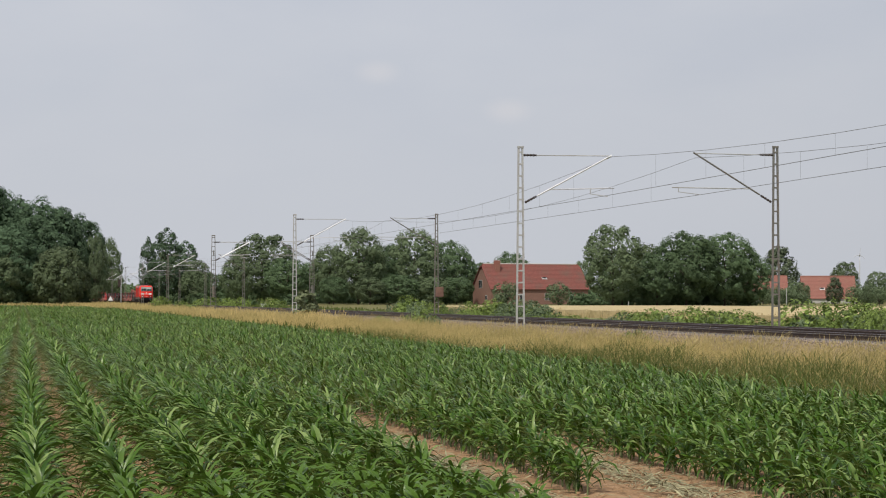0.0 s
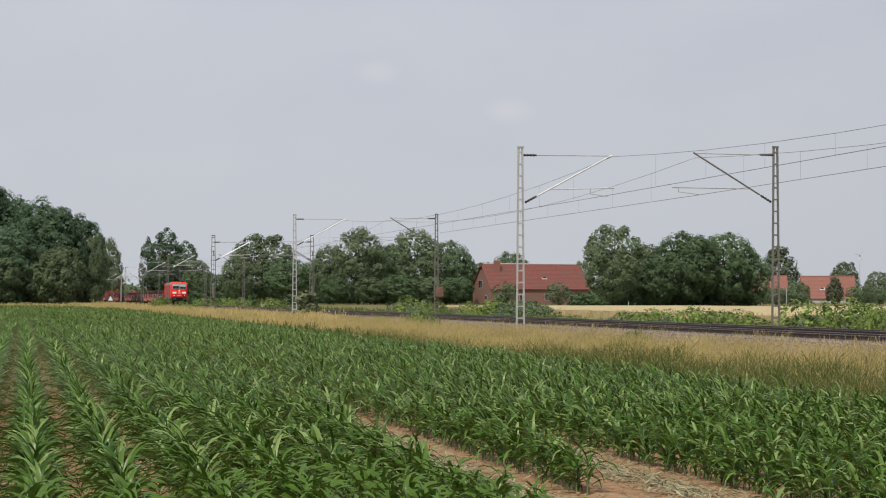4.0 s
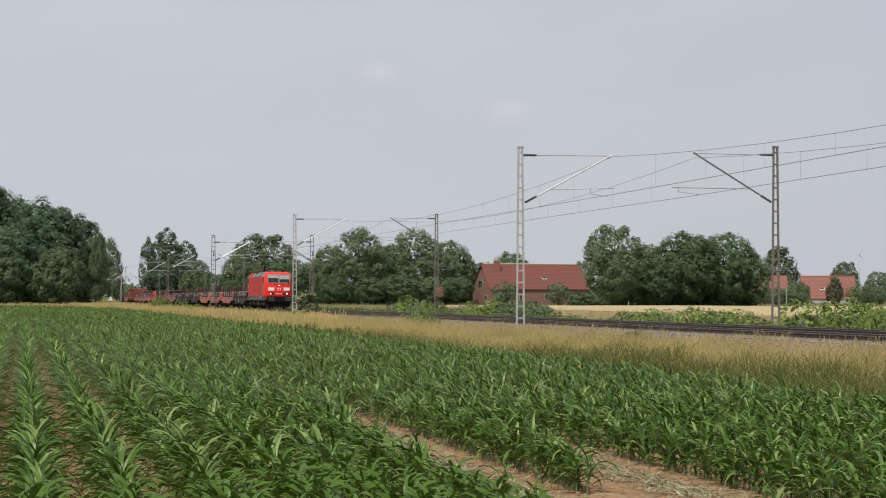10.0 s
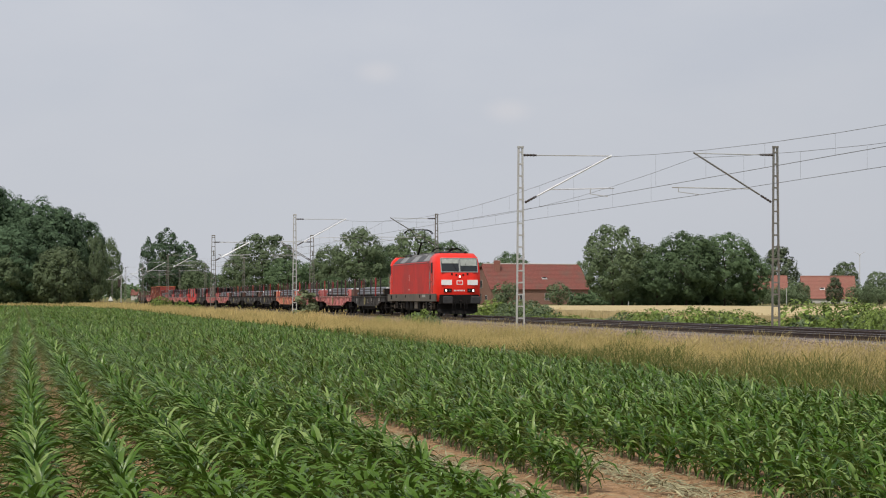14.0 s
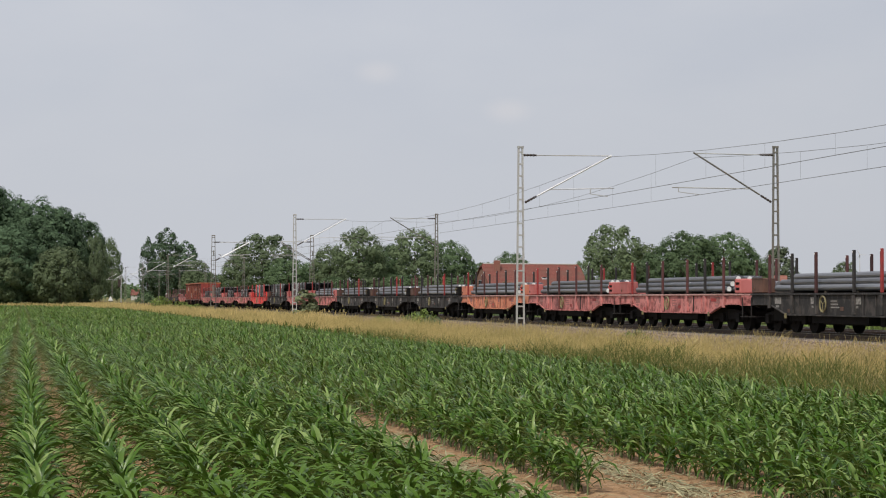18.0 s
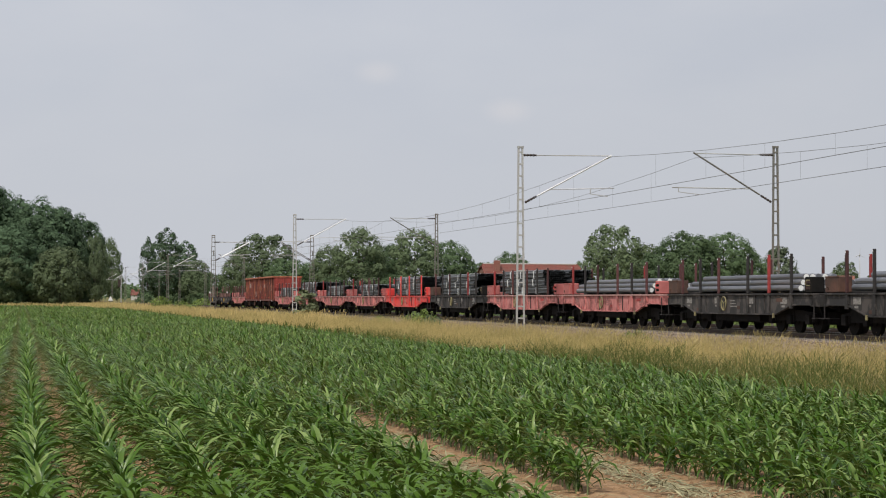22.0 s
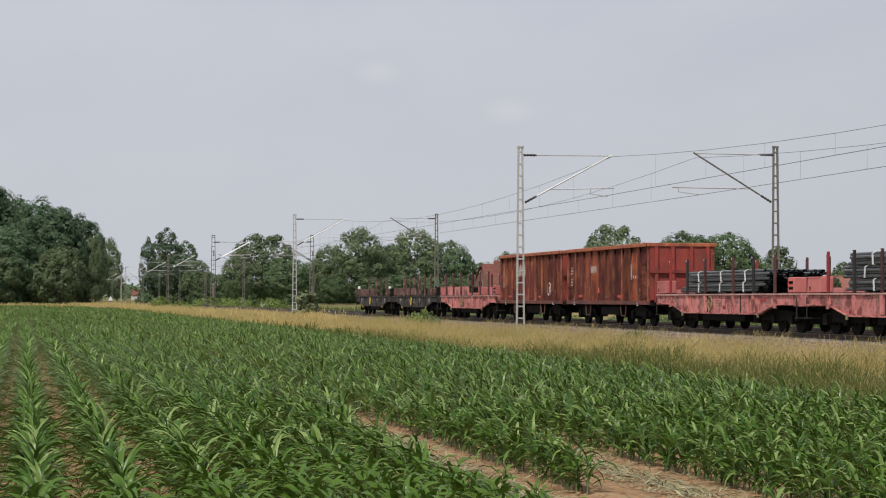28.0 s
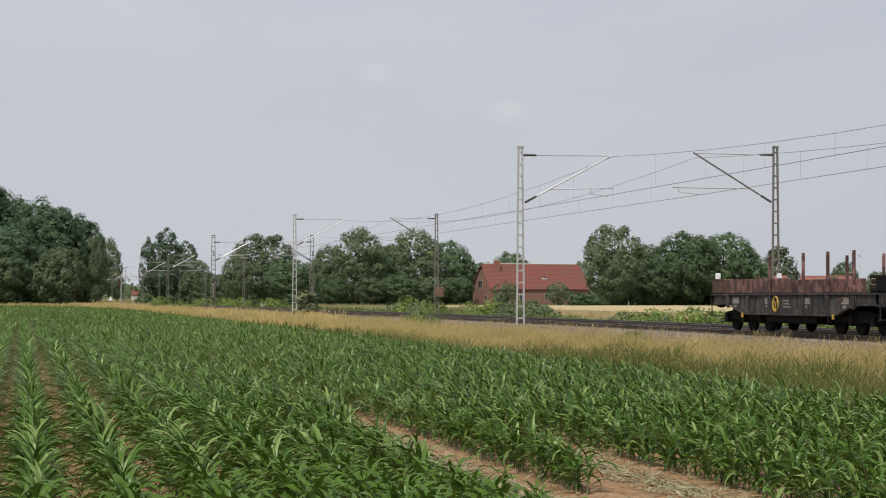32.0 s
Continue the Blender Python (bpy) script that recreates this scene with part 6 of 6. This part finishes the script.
# the train in order: distance of each vehicle's middle behind the locomotive's front
LOCO = locomotive()
PINK = flat_wagon(M_PINK, M_STAKE, label="faded pinkish red flat wagon with stakes and peeling paint")
DARK = flat_wagon(M_SOOT, M_STAKE, label="soot-black flat wagon with dark red stakes")
ORNG = flat_wagon(M_ORANGE, M_STAKE, label="faded orange flat wagon with dark red stakes")
VIVID = flat_wagon(M_BRIGHT, M_BRIGHT, label="bright red flat wagon with red stakes")
PINKR = flat_wagon(M_PINK, M_STAKE, label="faded pink flat wagon with low side boards, empty", boards=4)
TAIL = flat_wagon(M_SOOT, M_BROWN, label="soot-black empty last flat wagon with white end markers", boards=4, lamps=True, ring_paint=M_YELLOW, stakes=STAKE_X[2:])
MIDEMPTY = flat_wagon(M_SOOT, M_BROWN, label="soot-black empty flat wagon with stakes", boards=4, ring_paint=M_YELLOW, stakes=STAKE_X[1:])
GON1 = gondola(13.85, "rusty red-brown high-sided gondola wagon", front=True)
GON2 = gondola(13.85, "rusty red-brown gondola wagon with large white lettering")
BARS = [bar_stack(k) for k in (1, 2)]
TUBES = [pipe_bundles(5, 3), pipe_bundles(6, 3, 9.6), pipe_bundles(7, 2, 9.0, 0.5), pipe_bundles(8, 2, 8.4, 0.35)]
USED = set()


def again(src):
    if src in USED:
        return copy_thing(src, pose(0, 0, 0))
    USED.add(src)
    return src


TRAIN = [(LOCO, 9.45)]
x = 18.9
for body, load in ((DARK, BARS[0]), (PINK, BARS[1]), (PINK, BARS[0]), (ORNG, BARS[1]), (DARK, BARS[0]), (DARK, BARS[1]), (DARK, BARS[0]), (PINK, BARS[1]),
                   (PINK, TUBES[0]), (DARK, TUBES[1]), (VIVID, TUBES[0]), (PINK, TUBES[3]), (PINK, TUBES[2]), (PINK, TUBES[1]), (PINK, TUBES[2])):
    TRAIN.append((again(body), x + FLAT / 2))
    TRAIN.append((again(load), x + FLAT / 2))
    x += FLAT
for body, L in ((GON1, 13.85), (GON2, 13.85)):
    TRAIN.append((body, x + L / 2))
    x += L
for body in (PINKR, MIDEMPTY, TAIL):
    TRAIN.append((body, x + FLAT / 2))
    x += FLAT
# ---- houses ----
M_TILE = mat("red_roof_tiles", (0.245, 0.08, 0.062), (0.16, 0.055, 0.045), 0.85, scale=3, bump=0.4, stain=(0.15, 0.085, 0.065), amount=0.85, big=0.12)
M_TILE2 = mat("orange_roof_tiles", (0.3, 0.125, 0.095), (0.235, 0.095, 0.075), 0.85, scale=3, bump=0.4, stain=(0.26, 0.14, 0.1), amount=0.6, big=0.3)
M_BRICK = mat("brown_brick", (0.28, 0.155, 0.115), (0.19, 0.105, 0.08), 0.9, scale=9, bump=0.3, stain=(0.16, 0.1, 0.075))
M_RENDER = mat("white_render", (0.5, 0.48, 0.44), (0.42, 0.4, 0.37), 0.9, scale=4, bump=0.1)
M_PANE = mat("window_pane", (0.03, 0.035, 0.04), (0.025, 0.03, 0.035), 0.1, scale=3, bump=0, spec=0.7)


def house(x, y, turn, L, Wd, eave, ridge, roof, wall, label, windows=(), skylight=None, chimney=None, hip=0.0):
    """Long axis along local x; one gable at each end; the camera's side is local -y."""
    t = new("house")
    t.matrix_basis = pose(x, y, lie(x, y), 0, 0, turn)
    l, w = L / 2, Wd / 2
    zh = eave + (ridge - eave) * (1 - hip)
    bm = B()
    wh = w * hip
    pts = [(-w, 0), (w, 0), (w, eave), (wh, zh), (-wh, zh), (-w, eave)] if hip else [(-w, 0), (w, 0), (w, eave), (0, ridge), (-w, eave)]
    A = [bm.verts.new((-l, a, z)) for a, z in pts]
    C = [bm.verts.new((l, a, z)) for a, z in pts]
    bm.faces.new(A)
    bm.faces.new(C[::-1])
    for i in range(len(A)):
        j = (i + 1) % len(A)
        bm.faces.new((A[i], C[i], C[j], A[j]))
    part("wall", bm, wall, t)
    for s in (-1, 1):
        bm = B()
        o = 0.35
        slope = (ridge - eave) / w
        hx = l + o - hip * 3.2
        q = [(-l - o, s * (w + o), eave - slope * o), (l + o, s * (w + o), eave - slope * o), (l + o, s * wh, zh), (hx, 0, ridge), (-hx, 0, ridge), (-l - o, s * wh, zh)] if hip else [(-l - o, s * (w + o), eave - slope * o), (l + o, s * (w + o), eave - slope * o), (l + o, 0, ridge), (-l - o, 0, ridge)]
        lo = [bm.verts.new((a, b_, c + 0.03)) for a, b_, c in q]
        up = [bm.verts.new((a, b_, c + 0.2)) for a, b_, c in q]
        bm.faces.new(lo)
        bm.faces.new(up)
        for i in range(len(q)):
            j = (i + 1) % len(q)
            bm.faces.new((lo[i], lo[j], up[j], up[i]))
        rf = part("roof", bm, roof, t)
        n = int((w * 1.2) / 0.33)
        for k in range(1, n):
            u = k / n
            bm = B()
            box(bm, -l - o + (hip * 1.5 * u), l + o - hip * 1.5 * u, s * (w + o) * (1 - u) - 0.03, s * (w + o) * (1 - u) + 0.03, eave - slope * o + (ridge - eave + slope * o) * u + 0.18, eave - slope * o + (ridge - eave + slope * o) * u + 0.225)
            part("tile_course", bm, roof, rf)
        if skylight is not None and s < 0:
            bm = B()
            u = 0.42
            zz = eave + (ridge - eave) * u
            yy = -w * (1 - u)
            v = [bm.verts.new(p) for p in ((skylight, yy - 0.5, zz - 0.5 * slope + 0.28), (skylight + 1.3, yy - 0.5, zz - 0.5 * slope + 0.28), (skylight + 1.3, yy, zz + 0.28), (skylight, yy, zz + 0.28))]
            bm.faces.new(v)
            bmesh.ops.solidify(bm, geom=bm.faces[:], thickness=0.06)
            part("skylight", bm, M_WHITE, rf, "skylight in a pale frame")
            bm = B()
            v = [bm.verts.new(p) for p in ((skylight + 0.12, yy - 0.3, zz - 0.3 * slope + 0.33), (skylight + 1.18, yy - 0.3, zz - 0.3 * slope + 0.33), (skylight + 1.18, yy - 0.05, zz - 0.05 * slope + 0.33), (skylight + 0.12, yy - 0.05, zz - 0.05 * slope + 0.33))]
            bm.faces.new(v)
            bmesh.ops.solidify(bm, geom=bm.faces[:], thickness=0.02)
            part("glass", bm, M_PANE, rf, "dark skylight pane")
    if hip:
        for e in (-1, 1):
            bm = B()
            v = [bm.verts.new(p) for p in ((e * (l + 0.35), -wh, zh + 0.2), (e * (l + 0.35), wh, zh + 0.2), (e * (l + 0.35 - hip * 3.2), 0, ridge + 0.2))]
            bm.faces.new(v)
            bmesh.ops.solidify(bm, geom=bm.faces[:], thickness=0.12)
            part("half_hip", bm, roof, t)
    bm = B()
    cyl(bm, (-l + hip * 3, 0, ridge + 0.17), (l - hip * 3, 0, ridge + 0.17), 0.14, 8)
    part("ridge_tiles", bm, roof if not hip else M_RENDER, t, "pale ridge" if hip else "")
    if chimney is not None:
        bm = B()
        box(bm, chimney - 0.65, chimney + 0.65, -2.0, -1.0, ridge - 3.0, ridge + 0.9, 0.04)
        part("chimney", bm, M_TILE2, t, "square brick chimney")
    for face, a, z, ww, hh in windows:
        bm = B()
        if face == "side":
            box(bm, a - ww / 2, a + ww / 2, -w - 0.05, -w + 0.02, z, z + hh)
        else:
            box(bm, -l - 0.05, -l + 0.02, a - ww / 2, a + ww / 2, z, z + hh)
        fr = part("window", bm, M_RENDER if "door" not in face else M_BARK, t, "window with pale frame")
        bm = B()
        k = 0.1
        for q in (-1, 1):
            c0 = a + q * ww / 4
            if face == "side":
                box(bm, c0 - ww / 4 + k, c0 + ww / 4 - k / 2, -w - 0.07, -w - 0.04, z + k, z + hh - k)
            else:
                box(bm, -l - 0.07, -l - 0.04, c0 - ww / 4 + k, c0 + ww / 4 - k / 2, z + k, z + hh - k)
        part("pane", bm, M_PANE, fr)
    return tagged(t, label, "house")


house(-466, 89.6, 100, 24.5, 11.0, 3.7, 9.2, M_TILE, M_BRICK, "long brick farmhouse with a red tiled half-hipped roof", hip=0.16, skylight=1.4, chimney=-9.1,
      windows=(("gable", 0.8, 3.7, 2.0, 1.9), ("gable", -2.6, 0.8, 1.2, 1.3), ("side", 2.0, 0.9, 1.6, 1.7), ("side", -4.5, 0.8, 1.3, 1.5), ("side", 8.0, 0.9, 1.2, 1.4), ("side", -8.5, 0.9, 1.2, 1.4)))
house(-538, 174.5, 72, 11.0, 9.0, 1.6, 7.4, M_TILE2, M_RENDER, "white house with an orange tiled roof", windows=(("side", 0, 0.3, 1.3, 1.0), ("side", 3.0, 0.3, 1.3, 1.0)))
house(-535, 191.3, 75, 14.2, 9.0, 1.6, 7.3, M_TILE2, M_RENDER, "white house with a long orange tiled roof and skylight", skylight=-2.4, windows=(("side", 2.0, 0.2, 1.8, 1.1), ("side", 5.0, 0.3, 1.2, 1.0), ("gable", 0, 2.6, 1.0, 1.2)))
house(-1120, 33.0, 70, 3.6, 4.0, 3.0, 5.6, M_TILE, M_RENDER, "distant white house with a red roof")

# small wayside posts and signs
M_SIGNW = mat("white_sign", (0.8, 0.8, 0.8), (0.74, 0.74, 0.74), 0.5, scale=5, bump=0)
for px, py, hh in ((-700, -5.5, 6.0), (-690, -9.0, 3.2)):
    bm = B()
    cyl(bm, (0, 0, 0), (0, 0, hh), 0.12, 8, 0.08)
    o = part("wayside_post", bm, M_GALV)
    o.matrix_basis = pose(px, py, lie(px, py))
    tagged(o, "thin grey post beside the railway", "post")
sg = new("trackside_sign")
sg.matrix_basis = pose(-500, -5.85, lie(-500, -5.85))
bm = B()
cyl(bm, (0, 0, 0), (0, 0, 2.2), 0.05, 6)
part("pole", bm, M_GALV, sg)
bm = B()
lo = [bm.verts.new(p) for p in ((0.06, -0.6, 1.5), (0.06, 0.6, 1.5), (0.06, 0, 2.6))]
up = [bm.verts.new((0.12, p.co[1], p.co[2])) for p in lo]
bm.faces.new(lo[::-1])
bm.faces.new(up)
for i in range(3):
    bm.faces.new((lo[i], lo[(i + 1) % 3], up[(i + 1) % 3], up[i]))
part("board", bm, M_SIGNW, sg)
tagged(sg, "white triangular railway sign on a pole", "sign")
sig = new("railway_signal")
sig.matrix_basis = pose(-477, -4.4, lie(-477, -4.4))
bm = B()
cyl(bm, (0, 0, 0), (0, 0, 7.2), 0.11, 8)
part("pole", bm, M_GALV, sig)
bm = B()
box(bm, -0.2, 0.1, -0.75, -0.05, 4.6, 6.4, 0.04)
part("signal_head", bm, M_INSUL, sig, "dark signal screen seen from the side")
tagged(sig, "grey railway signal post with a dark head", "signal")
bm = B()
box(bm, -0.6, 0.6, -0.5, 0.5, 0, 1.2, 0.04)
o = part("relay_cabinet", bm, M_SIGNW)
o.matrix_basis = pose(-330, 11.6, lie(-330, 11.6))
tagged(o, "pale grey trackside relay cabinet among weeds", "cabinet")

for x, y, hh, r, paint, text in ((-410.6, 131.5, 3.6, 0.09, M_GALV, "thin pale grey pole before the far houses"), (-378.3, 87.1, 0.95, 0.09, M_GALV, "short pale marker post at the wheat field's edge")):
    bm = B()
    cyl(bm, (0, 0, -0.1), (0, 0, hh - 0.04), r, 8, r * 0.8)
    cyl(bm, (0, 0, hh - 0.04), (0, 0, hh), r * 0.8, 8, r * 0.3)
    o = part("marker_post", bm, paint)
    o.matrix_basis = pose(x, y, 0)
    tagged(o, text, "post")

# wind turbine on the horizon
M_TURB = mat("pale_grey_turbine", (0.5, 0.5, 0.51), (0.44, 0.44, 0.45), 0.6, scale=2, bump=0)
wt = new("wind_turbine")
wt.matrix_basis = pose(-2340, 968, -4.6, 0, 0, -22)
bm = B()
tube(bm, [(0, 0, z) for z in (0, 14, 28, 42, 55.6)], [0.8, 0.7, 0.6, 0.5, 0.42], 12)
part("tower", bm, M_TURB, wt, smooth=True)
bm = B()
box(bm, -2.2, 1.5, -0.75, 0.75, 55.4, 57.2, 0.25)
part("nacelle", bm, M_TURB, wt)
bm = B()
cyl(bm, (-0.5, 0, 0), (0.9, 0, 0), 0.75, 12, 0.3)
ROTOR = part("rotor", bm, M_TURB, wt)
HUB = pose(2.0, 0, 56.4)
ROTOR.matrix_basis = HUB
for a in (90, 210, 330):
    bm = B()
    c, s = math.cos(radians(a)), math.sin(radians(a))
    tube(bm, [(0.1, r * c, r * s) for r in (0.5, 2.0, 4.5, 8.2)], [0.28, 0.42, 0.3, 0.1], 6)
    part("blade", bm, M_TURB, ROTOR)
tagged(wt, "pale wind turbine far on the horizon", "wind turbine")


# ---- movement ----
def run(t):
    """How far along the track the locomotive's front stands."""
    u = t - 18.0
    return -34.064 + 22.2116 * u - 0.059 * u * u


def motions():
    times = [0.0, 0.1] + [k * 0.5 for k in range(1, 64)] + [31.9, 32.0]
    for thing, back in TRAIN:
        walk(thing, [(t, TILT @ pose(run(t) - back, 0, RAIL)) for t in times])
    # the far turbine turns slowly
    walk(ROTOR, [(float(k), HUB @ Matrix.Rotation(radians(22.0 * k - 8), 4, "X")) for k in range(33)])
    # a light breeze rocks the nearest maize plants
    for plant in MAIZE:
        stand, late = plant.matrix_basis.copy(), random.uniform(0, 6.28)
        at, turn = stand.translation, stand.to_euler()
        rows = []
        for k in range(41):
            t = k * 0.8
            sway = 0.9 * math.sin(1.9 * t + late + 0.6 * at.x) + 0.5 * math.sin(3.1 * t + 2 * late)
            rows.append((t, Matrix.Translation(at) @ Euler((radians(sway), radians(0.6 * sway), 0)).to_matrix().to_4x4() @ turn.to_matrix().to_4x4()))
        walk(plant, rows)


motions()
